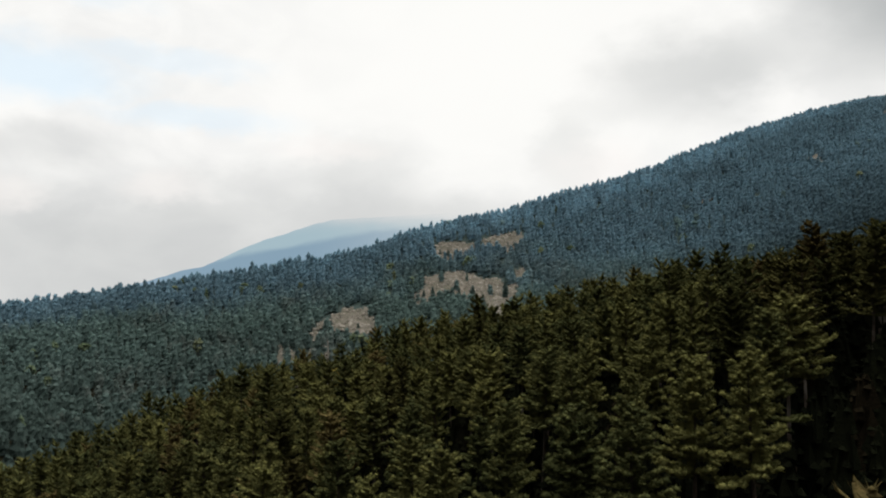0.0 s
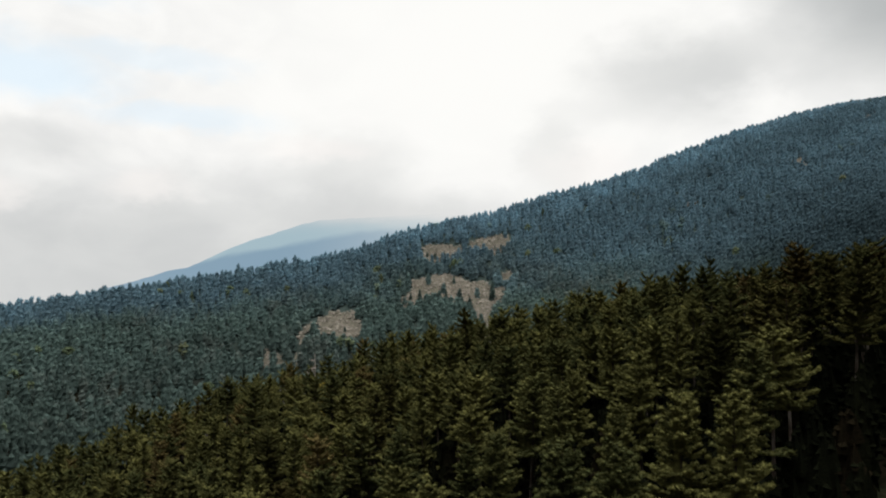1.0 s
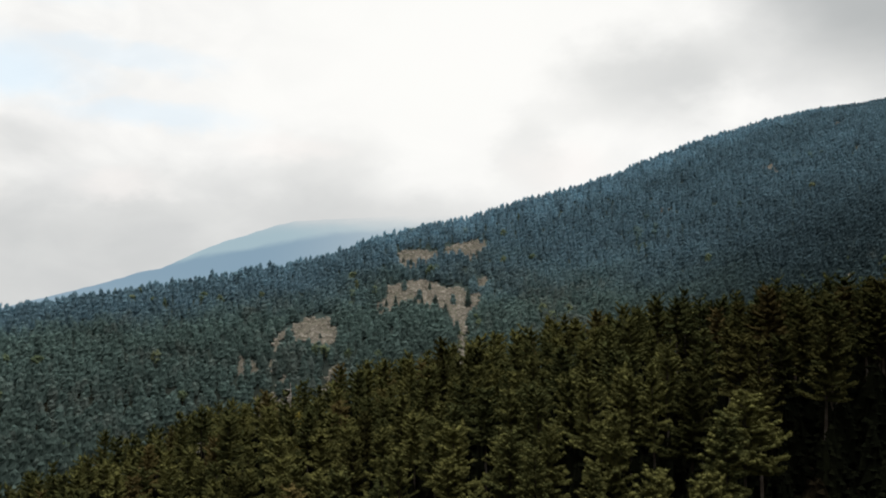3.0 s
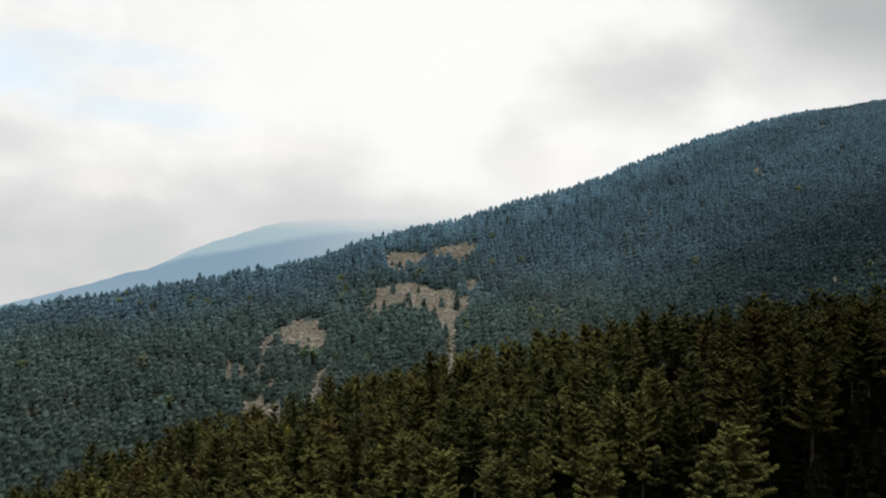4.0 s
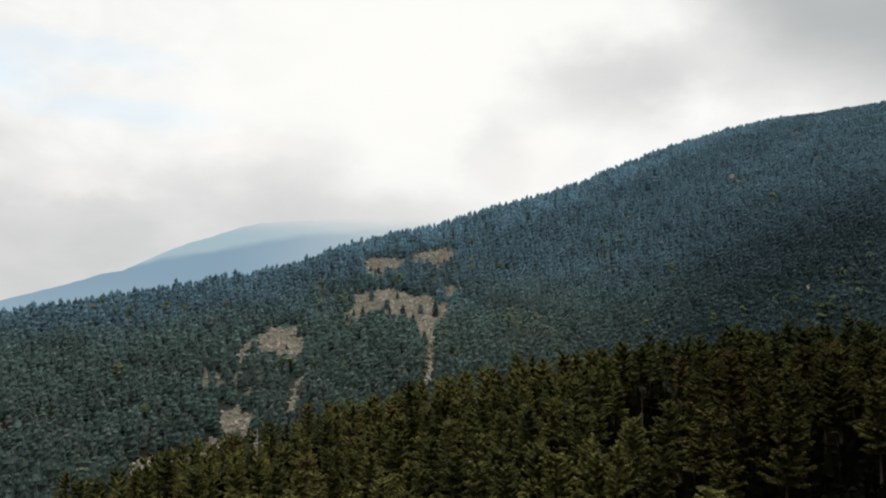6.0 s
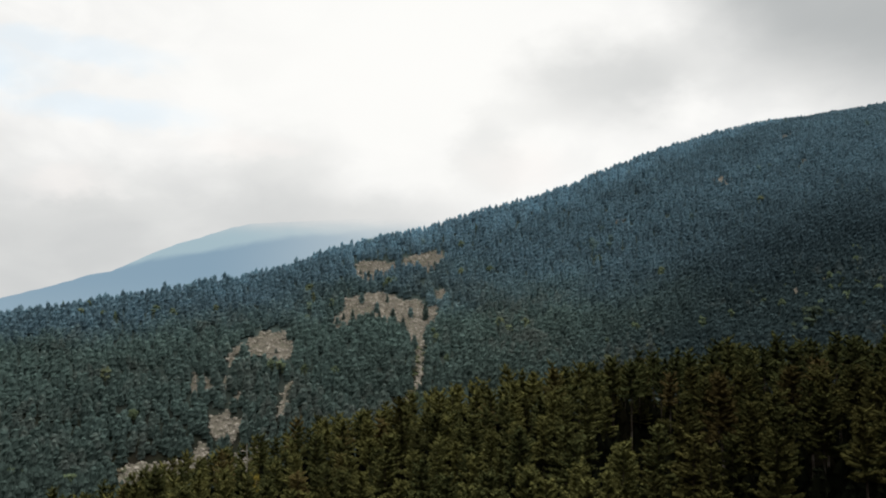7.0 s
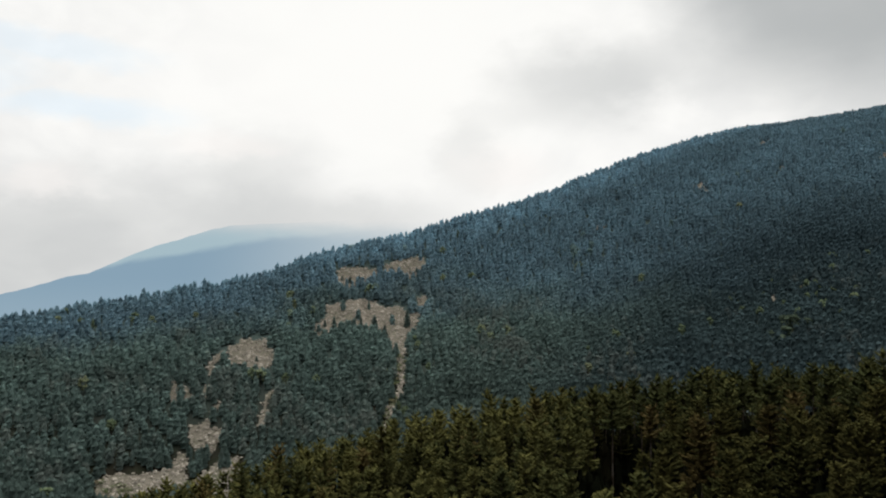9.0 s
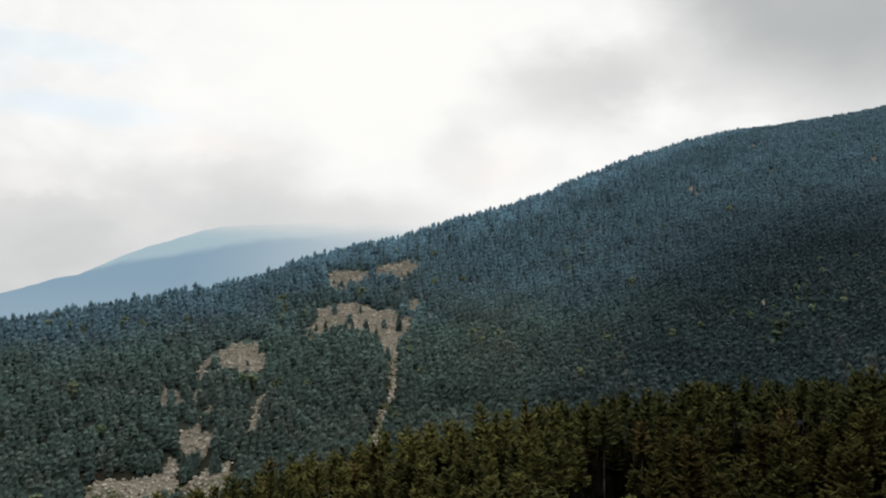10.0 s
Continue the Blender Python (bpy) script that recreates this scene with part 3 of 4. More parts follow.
def pine_shape(r, high, wide, bare, whorls, rows=4, blades=24, blade=0.18, tufts=6.5, flat=0.0, boughs=True, full=0.85, blunt=0.24, lump=1.4):
    """A pine: masses of needles on whorled boughs, and the wood that bears them. Returns two (verts, triangles)."""
    leaf_v, leaf_f, wood_v, wood_f = [], [], [], []
    total = 0
    crown = high - bare

    def limb(a, b, r0, r1, sides=3):
        axis = b - a
        u = np.cross(axis, (0.3, 0.9, 0.2))
        u /= np.linalg.norm(u) + 1e-9
        w = np.cross(axis, u)
        w /= np.linalg.norm(w) + 1e-9
        base = len(wood_v)
        for p, q in ((a, r0), (b, r1)):
            for k in range(sides):
                g = 2 * math.pi * k / sides
                wood_v.append(p + q * (math.cos(g) * u + math.sin(g) * w))
        for k in range(sides):
            n = (k + 1) % sides
            wood_f.append((base + k, base + n, base + sides + n))
            wood_f.append((base + k, base + sides + n, base + sides + k))

    sway = r.normal(0, 0.16, (2,))

    def stem(z):
        s = z / high
        return np.array([sway[0] * math.sin(s * 2.2), sway[1] * math.sin(s * 1.7), z])

    levels = np.linspace(0, 1, 9)
    thick = 0.015 * high * (1 - 0.95 * levels**0.9)
    for a, b, r0, r1 in zip(levels, levels[1:], thick, thick[1:]):
        limb(stem(high * a), stem(high * b), r0, r1, 7)

    gap = crown / whorls

    def keep(v, f):
        nonlocal total
        leaf_v.append(v)
        leaf_f.append(f + total)
        total += len(v)

    for i in range(whorls):
        s = (i + 0.4) / whorls                      # 0 at the tip, 1 at the lowest boughs
        z = high - 0.25 - (crown - 0.25) * s
        reach = wide * (blunt + (1 - blunt) * s**0.8)
        if flat:
            reach = wide * min(1.0, 0.35 + 1.0 * s)
        n = 4 if s < 0.12 else 6 if s < 0.4 else 7
        turn = r.random() * 6.3
        for k in range(n):
            if s > 0.45 and r.random() < 0.24:
                continue
            g = turn + 2 * math.pi * k / n + r.normal(0, 0.2)
            long = max(0.25, reach * r.uniform(0.62, 1.15))
            out = np.array([math.cos(g), math.sin(g), 0.0])
            rise = (0.5 - 0.38 * flat) * (1 - s) ** 1.2 - 0.12 * s + r.normal(0, 0.12)
            root = stem(min(high - 0.15, z + r.uniform(-0.3, 0.3) * gap))
            end = root + out * long + np.array([0, 0, rise * long])
            if boughs and s > 0.3:
                limb(root, root + (end - root) * 0.7, 0.02 + 0.012 * long, 0.012)
            keep(*bough_spray(r, root, end, full * (0.10 + 0.14 * long) * r.uniform(0.85, 1.2), rows, max(5, int(blades * (0.3 + 0.5 * long))), blade, int(round(tufts * (0.4 + long))), lump))
    for drop, big in ((0.12, 0.07 + 0.3 * blunt), (0.28, 0.13 + 0.3 * blunt), (0.48, 0.22), (0.7, 0.25)):
        keep(*tuft(r, stem(high - drop) + r.normal(0, 0.05, 3), big, np.array([0, 0, 1.0]), 5, 2, max(4, blades // 4), blade))
    # the shaded needles within, along the stem
    turn = np.arange(6) * math.pi / 3
    inner = [(high - 0.8, 0.02), (high - 0.4 * crown, 0.06), (high - 0.7 * crown, 0.12), (high - 0.95 * crown, 0.10)]
    body = np.concatenate([np.stack([q * wide * r.uniform(0.8, 1.2, 6) * np.cos(turn + i), q * wide * np.sin(turn + i), z + r.normal(0, 0.1, 6)], 1) for i, (z, q) in enumerate(inner)])
    a = np.arange(6)
    n = (a + 1) % 6
    keep(body, np.concatenate([np.concatenate([np.stack([a + 6 * i, a + 6 * i + 6, n + 6 * i + 6], 1), np.stack([a + 6 * i, n + 6 * i + 6, n + 6 * i], 1)]) for i in range(3)]))
    return (np.concatenate(leaf_v), np.concatenate(leaf_f)), (np.array(wood_v), np.array(wood_f))


def part(name, data, parent, label=""):
    ob = new(name, data)
    ob.parent = parent
    return tagged(ob, label)


def pine_thing(shape, needles=PINE_NEEDLES):
    (nv, nf), (wv, wf) = shape
    tree = new("pine_tree")
    tree.empty_display_size = 0.5
    part("trunk", mesh_from("pine_trunk", wv, wf, PINE_BARK, smooth_faces=True), tree, "grey-brown bark trunk with bare boughs")
    part("crown", mesh_from("pine_crown", nv, nf, needles, smooth_faces=True), tree, "layered needle crown")
    return tree


rng = np.random.default_rng(11)
FORMS = ((2.15, 8.0, 13), (1.95, 7.8, 13), (2.35, 8.3, 12), (1.8, 7.6, 14), (2.1, 8.2, 12), (2.25, 7.9, 13), (2.0, 8.1, 13))     # reach, bare stem, whorls
SHAPES_NEAR = [pine_shape(np.random.default_rng(20 + k), 14.0, *form) for k, form in enumerate(FORMS)]
SHAPES_MIDDLE = [pine_shape(np.random.default_rng(80 + k), 14.0, 0.92 * reach, bare + 0.2, whorls - 3, 3, 7, 0.22, 2.0, full=1.1, blunt=0.38, lump=1.5) for k, (reach, bare, whorls) in enumerate(FORMS)]
SHAPE_FLAT = pine_shape(np.random.default_rng(40), 14.0, 2.6, 8.4, 11, flat=1.0)
SHAPES_STAND = [pine_shape(np.random.default_rng(60 + k), 14.0, w, b, 6, 3, 6, 0.3, 0.35, boughs=False, full=1.35, blunt=0.46, lump=1.9) for k, (w, b) in enumerate(((1.9, 9.5), (1.7, 9.2), (2.05, 9.7), (1.8, 9.4), (1.6, 9.1)))]

# tree tops that stand out on the shoulder: x, y, height of the tip
# the last two in TALL are placed to screen the dead stem from the camera
TALL = [(9.7, 37.8, 54.9), (3.8, 48.4, 53.5), (7.1, 42.5, 54.2), (9.1, 52.0, 56.3), (0.0, 45.2, 51.3), (-7.4, 55.7, 49.6), (-2.3, 43.5, 50.0), (-13.8, 58.8, 47.2), (-2.6, 57.8, 52.1), (-5.8, 73.5, 52.7), (-5.9, 65.4, 51.7), (-9.4, 65.8, 50.2), (-16.4, 76.2, 48.7), (13.2, 40.0, 57.0), (15.9, 37.9, 57.4), (19.1, 44.9, 59.5), (7.5, 57.9, 56.3), (-22.7, 72.7, 45.4), (-26.8, 75.0, 44.0), (-34.1, 86.3, 42.5), (-38.9, 92.8, 41.4), (-40.8, 90.6, 40.1), (-49.4, 105.0, 38.7), (-57.0, 110.5, 36.8), (-36.3, 106.2, 46.2), (-29.0, 101.2, 46.6), (-0.9, 86.4, 55.6), (4.5, 64.5, 55.7), (-17.0, 107.6, 51.7), (-20.2, 109.0, 50.9)]
TALL_EAST = [(28.7, 62.0, 63.6), (34.8, 63.5, 66.0), (38.2, 64.3, 67.0), (36.6, 107.5, 65.9), (5.6, 111.6, 60.7), (-23.3, 100.9, 51.1), (-35.8, 105.0, 46.3), (2.3, 89.2, 56.9), (15.3, 63.1, 59.7), (11.8, 64.5, 58.5), (14.7, 51.8, 58.5), (9.3, 67.9, 57.9), (20.9, 53.6, 61.0), (26.8, 65.2, 63.7), (31.5, 54.7, 65.0), (-8.7, 95.7, 53.6), (-9.0, 82.1, 52.3), (2.8, 69.0, 55.5), (17.1, 79.4, 61.2), (21.0, 74.8, 62.2), (13.7, 94.4, 60.5), (42.9, 79.5, 67.2), (44.7, 69.5, 67.2), (38.6, 53.0, 67.0), (35.3, 58.9, 66.2), (0.5, 109.2, 57.8), (5.1, 102.1, 58.2), (23.7, 89.4, 63.2), (20.0, 103.3, 62.0), (33.4, 119.3, 64.1), (46.0, 123.4, 64.2)]
FLAT_TREE, YELLOW_TREE, DEAD_TREE, CLEARING = (22.2, 48.0, 60.6), (-15.6, 110.4, 50.4), (-17.4, 112.2, 54.2), (36.5, 94.5)


def crowd(spots, x0, x1, y0, y1, gap, tries, seed, free):
    """Fill a stretch of the plan with spots at least a gap apart."""
    r = np.random.default_rng(seed)
    cell, grid, kept = gap, {}, []
    for p in spots:
        grid.setdefault((int(p[0] // cell), int(p[1] // cell)), []).append(p)
    xs, ys = r.uniform(x0, x1, tries), r.uniform(y0, y1, tries)
    ok = free(xs, ys)
    for px, py in zip(xs[ok], ys[ok]):
        i, j = int(px // cell), int(py // cell)
        if all((px - q[0]) ** 2 + (py - q[1]) ** 2 > gap * gap for a in (i - 1, i, i + 1) for b in (j - 1, j, j + 1) for q in grid.get((a, b), ())):
            grid.setdefault((i, j), []).append((px, py))
            kept.append((px, py))
    return np.array(kept)


def glade(x, y, grow=1.0):
    """The long narrow clearing among the pines, drawn out along the camera's line of sight."""
    u, v = 0.36 * (x - CLEARING[0]) + 0.933 * (y - CLEARING[1]), 0.933 * (x - CLEARING[0]) - 0.36 * (y - CLEARING[1])
    return (v / 4.0) ** 2 + ((u + 4) / 10) ** 2 < grow


def shoulder(x, y):
    """The near slope, wooded below and around the camera."""
    return ((y > 40) | (x < 14) | (x > 40)) & (x > -0.66 * y - 14) & (x < 0.86 * np.maximum(y, 20) + 16) & ~glade(x, y)


def open_ground(x, y):
    """What the camera looks at from above."""
    return (x > -0.66 * y - 8) & (x < 0.86 * y + 8) & (x**2 + y**2 > 29**2)


named = []
for spot in TALL + TALL_EAST:
    if not glade(spot[0], spot[1]) and all((spot[0] - q[0]) ** 2 + (spot[1] - q[1]) ** 2 > 2.9**2 for q in named):
        named.append(spot)
special = [(*p[:2],) for p in named] + [FLAT_TREE[:2], YELLOW_TREE[:2], DEAD_TREE[:2]]
wooded = lambda x, y: shoulder(x, y) & ~(open_ground(x, y) & ((y < 49) & (x < 17) | (x > 17) & (y < 54)))
spots = crowd(special, -110, 110, 16, 96, 3.55, 12000, 5, wooded)
spots = np.concatenate([spots, crowd(special + [tuple(q) for q in spots], -110, 110, 96, 146, 3.3, 11000, 6, wooded)])
tips = near_canopy(spots[:, 0], spots[:, 1]) + rng.normal(-0.8, 1.0, len(spots)) + 1.3 * ease(spots[:, 1], 95, 110) - 0.5 * np.maximum(spots[:, 1] - 132, 0)
# shorter pines stand between the tall ones on the east side
tips = tips - 2.4 * ((spots[:, 0] > 24) & (spots[:, 1] < 100) & (np.sin(7.3 * spots[:, 0] + 3.1 * spots[:, 1]) > -0.1))
# pines on the camera's sight line to the dead tree and the yellow one, cut low
low = np.abs(spots[:, 0] / np.maximum(spots[:, 1], 20) + 0.149) < 0.032
tips = np.where(low & (spots[:, 1] < 127), np.minimum(tips, 63.5 - 0.114 * spots[:, 1]), tips)
# pines before the clearing, capped low so that the camera sees into it
aside = glade(spots[:, 0] + 4.0, spots[:, 1] + 10.0, 1.3)
tips = np.where(aside, np.minimum(tips, land(spots[:, 0], spots[:, 1]) + rng.uniform(6.5, 8.5, len(spots))), tips)
YOUNG = [(40, 104, 9.5), (44, 103, 8.0), (36, 106, 10.0), (48, 101, 9.0), (42, 108, 10.5), (33, 103, 9.0), (38, 110, 10.5), (46, 107, 10.0), (28, 89, 8.0), (39, 93, 7.0)]
pines = [(x, y, float(land(x, y)) + h, True) for x, y, h in YOUNG] + [(*p, True) for p in named] + [(a, b, c, False) for (a, b), c in zip(spots, tips)]

prototypes = [pine_thing(s) for s in SHAPES_NEAR + SHAPES_MIDDLE]
shaded_prototypes = [pine_thing(s, SHADED_PINE_NEEDLES) for s in SHAPES_NEAR + SHAPES_MIDDLE]
flat_proto = pine_thing(SHAPE_FLAT)


def stand_pine(proto, x, y, tip, girth, lean=1.0):
    foot = float(land(x, y)) - 0.25
    s = max(0.55, (tip - foot) / 14.0)
    w = girth * (0.55 + 0.45 * s)
    m = Matrix.LocRotScale((x, y, foot), Euler((rng.normal(0, 0.02) * lean, rng.normal(0, 0.02) * lean, rng.random() * 6.28)), (w, w, s))
    return copy_thing(proto, m)


pines.sort(key=lambda p: (not p[3], not open_ground(p[0], p[1]), p[1] * p[1] + p[0] * p[0]))
single, rest = pines[:296], pines[296:]
for px, py, tip, known in single:
    kind = int(rng.integers(0, len(FORMS))) + (len(FORMS) if px * px + py * py > 60**2 else 0)
    # pines with shade painted into their needles, most of them to the east
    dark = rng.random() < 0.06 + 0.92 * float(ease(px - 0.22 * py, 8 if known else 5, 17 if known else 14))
    ob = stand_pine((shaded_prototypes if dark else prototypes)[kind], px, py, tip, rng.uniform(0.88, 1.14) * (1.08 if known else 1.0))
    tagged(ob, "pine on the near slope with shade painted into its dense layered boughs" if dark else "mature pine with layered olive-green boughs on the near slope", "conifer tree" if dark else "pine tree", "pines on the near slope")
tagged(stand_pine(flat_proto, *FLAT_TREE, 1.0), "broad flat-topped pine with wide spreading boughs", "pine tree", "pines on the near slope")
for proto in prototypes + shaded_prototypes + [flat_proto]:
    for ob in (*proto.children_recursive, proto):
        bpy.data.objects.remove(ob)


def build_pine_stand():
    """The pines towards the brow of the shoulder, beyond those that are things of their own."""
    p = np.array([q[:3] for q in rest])
    foot = land(p[:, 0], p[:, 1]) - 0.25
    high = np.maximum((p[:, 2] - foot) / 14.0, 0.5)
    n = len(p)
    r = np.random.default_rng(8)
    # tint drops eastwards: the dimness there is painted into the needles
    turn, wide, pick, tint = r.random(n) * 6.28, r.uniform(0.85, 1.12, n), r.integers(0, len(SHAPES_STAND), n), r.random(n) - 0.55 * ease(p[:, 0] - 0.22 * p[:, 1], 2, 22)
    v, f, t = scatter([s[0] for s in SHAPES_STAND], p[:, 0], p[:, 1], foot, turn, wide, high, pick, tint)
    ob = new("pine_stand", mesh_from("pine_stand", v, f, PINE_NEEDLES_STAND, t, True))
    tagged(ob, "dense stand of olive-green pines along the brow of the slope", "pine forest", kind="stuff")
    v, f, t = scatter([s[1] for s in SHAPES_STAND], p[:, 0], p[:, 1], foot, turn, wide, high, pick, tint)
    ob = new("pine_stand_trunks", mesh_from("pine_stand_trunks", v, f, PINE_BARK, t, True))
    tagged(ob, "grey-brown trunks of the pines along the brow", "tree trunks", kind="stuff")


build_pine_stand()


def clump(r, at, wide, tall, seg=5):
    """A small uneven mass of foliage: a jagged ring between a raised tip and a low point."""
    g = np.arange(seg) * 2 * math.pi / seg + r.random() * 6.3
    q = wide * r.uniform(0.7, 1.25, seg)
    ring = np.stack([q * np.cos(g), q * np.sin(g), tall * r.uniform(-0.35, 0.15, seg)], 1)
    v = np.concatenate([ring, [(0.25 * wide * r.normal(), 0.25 * wide * r.normal(), tall * r.uniform(0.7, 1.1)), (0, 0, -0.6 * tall)]]) + at
    k = np.arange(seg)
    n = (k + 1) % seg
    return v, np.concatenate([np.stack([k, n, np.full(seg, seg)], 1), np.stack([n, k, np.full(seg, seg + 1)], 1)])


def far_conifer(seed, full=1.0, seg=6, sprays=10):
    """A conifer crown: a steep body, bellied in old pines and lean in young ones, with upright sprays all over it."""
    r = np.random.default_rng(seed)
    g = np.arange(seg) * 2 * math.pi / seg
    rows = ((0.10, 0.66 + 0.1 * full), (0.42, 0.56 + 0.24 * full), (0.76, 0.22 + 0.29 * full))
    v = [np.stack([q * np.cos(g + i) * k, q * np.sin(g + i) * k, np.full(seg, z) + r.normal(0, 0.03, seg)], 1) for i, (z, q) in enumerate(rows) for k in [r.uniform(0.8, 1.15, seg)]]
    v = np.concatenate(v + [[(r.normal(0, 0.05), r.normal(0, 0.05), 0.97 - 0.06 * full)]])
    a = np.arange(seg)
    n = (a + 1) % seg
    f = [np.stack([a + i * seg, n + i * seg, n + i * seg + seg], 1) for i in (0, 1)] + [np.stack([a + i * seg, n + i * seg + seg, a + i * seg + seg], 1) for i in (0, 1)]
    pieces = [(v, np.concatenate(f + [np.stack([a + 2 * seg, n + 2 * seg, np.full(seg, 3 * seg)], 1)]))]
    for k in range(sprays):
        z = 0.16 + 0.68 * (k + 0.5) / sprays
        h = 2.4 * k + r.normal(0, 0.3)
        out = np.interp(z, [q[0] for q in rows], [q[1] for q in rows]) * r.uniform(0.78, 1.15)
        foot, wide = np.array([out * math.cos(h), out * math.sin(h), z]), r.uniform(0.2, 0.34)
        b = np.arange(3) * 2.1 + r.random() * 6.3
        base = foot + np.stack([wide * np.cos(b), wide * np.sin(b), r.normal(0, 0.03, 3) - 0.05], 1)
        tip = foot * np.array([0.93, 0.93, 1]) + np.array([0, 0, r.uniform(0.07, 0.2)])
        pieces.append((np.concatenate([base, [tip]]), np.array([(0, 1, 3), (1, 2, 3), (2, 0, 3)])))
    return joined(pieces)


def build_understorey():
    """Added young conifers, painted near-black as shade, that close the ground between the tall pines."""
    r = np.random.default_rng(14)
    p = crowd([FLAT_TREE[:2], YELLOW_TREE[:2]], -110, 140, -6, 148, 2.3, 30000, 15, lambda x, y: shoulder(x, y) & (y > 30))
    top = near_canopy(p[:, 0], p[:, 1]) - 0.5 * np.maximum(p[:, 1] - 132, 0) - 4.9 - 1.6 * ease(p[:, 0] - 0.2 * p[:, 1], 8, 26) + r.normal(0, 0.8, len(p))
    foot = land(p[:, 0], p[:, 1]) - 0.3
    n = len(p)
    young = [far_conifer(170 + k, 0.6) for k in range(8)] + [bushy_conifer(190 + k) for k in range(8)]
    near = p[:, 0] ** 2 + p[:, 1] ** 2 < 72**2
    pick = r.integers(0, 8, n) + 8 * near
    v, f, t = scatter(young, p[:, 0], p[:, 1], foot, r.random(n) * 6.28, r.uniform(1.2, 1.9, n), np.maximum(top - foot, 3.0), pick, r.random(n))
    ob = new("understorey", mesh_from("understorey", v, f, UNDERSTOREY_SHADE, t))
    tagged(ob, "added young conifers painted near-black as shade between the tall pines", "undergrowth", kind="stuff")


def bushy_conifer(seed):
    """A young conifer: tiers of small clumps round a slim body."""
    r = np.random.default_rng(seed)
    pieces = [far_conifer(seed, 0.2)]
    for i in range(9):
        s = (i + 0.5) / 9
        n, turn = 2 + i // 2, r.random() * 6.3
        for k in range(n):
            g = turn + 2 * math.pi * k / n + r.normal(0, 0.3)
            out = (0.1 + 0.85 * s) * r.uniform(0.75, 1.15)
            pieces.append(clump(r, np.array([out * math.cos(g), out * math.sin(g), 0.97 - 0.8 * s + r.normal(0, 0.015)]), 0.14 + 0.14 * s, 0.035, 5))
    return joined(pieces)


build_understorey()


def far_broadleaf(seed, n=22):
    """A rounded, ragged crown of leafy clumps on a short stem."""
    r = np.random.default_rng(seed)
    pieces = []
    for k in range(n):
        d = r.normal(0, 1, 3) + np.array([0, 0, 0.4])
        d /= np.linalg.norm(d)
        at = d * r.uniform(0.5, 0.85) * np.array([1, 1, 0.42]) + np.array([0, 0, 0.58])
        pieces.append(clump(r, at, r.uniform(0.22, 0.42), r.uniform(0.09, 0.17), 4))
    return joined(pieces)


CONIFERS = [far_conifer(100 + k, (1.0, 0.95, 0.8, 0.45)[k % 4], 5) for k in range(20)] + [far_conifer(400 + k, (1.0, 0.95, 0.8)[k % 3], 5, 5) for k in range(12)]
BROADLEAVES = [far_broadleaf(130 + k) for k in range(5)]


def fan(x, y):
    """The stretch of hillside and valley that is wooded."""
    return (x > -0.72 * y - 15) & (x < 0.94 * y + 15) & (y < crest_line(np.clip(x, -420, 700)) + 14) & ~in_scree(x, y)


# single pale trees among the conifers
PALE = [(-34, 443), (-49, 450), (-124, 421), (28, 381), (31, 378), (49, 433), (168, 442), (204, 427), (185, 565), (97, 629), (-198, 514), (-183, 518), (-169, 505), (-161, 502), (-138, 513), (-38, 538), (-55, 454), (282, 403), (292, 434), (323, 451), (-35, 526), (-126, 508), (-184, 508), (80, 600), (75, 558), (97, 560), (218, 521), (-100, 517), (-16, 435), (251, 419), (265, 402), (223, 428), (345, 605), (18, 541), (-206, 388), (-207, 429), (-171, 303)]


# single conifers on the open stone and at its rim: x, y, height
LONE = [(42, 499, 14.5), (-13, 501, 6.1), (-7, 502, 7.6), (11, 495, 10.2), (20, 497, 10.2), (17, 523, 7.6), (-54, 472, 4.9), (-46, 471, 4.2), (-2, 563, 5.1), (4, 560, 6.0), (11, 563, 6.0), (37, 581, 4.9), (51, 576, 6.2), (56, 578, 6.2), (-78, 398, 13.5), (-74, 398, 12.5), (-71, 400, 9.6), (-62, 396, 11.6), (-59, 396, 8.7), (-56, 411, 12.1), (26, 485, 9.2), (29, 526, 2.8), (38, 527, 2.8)]


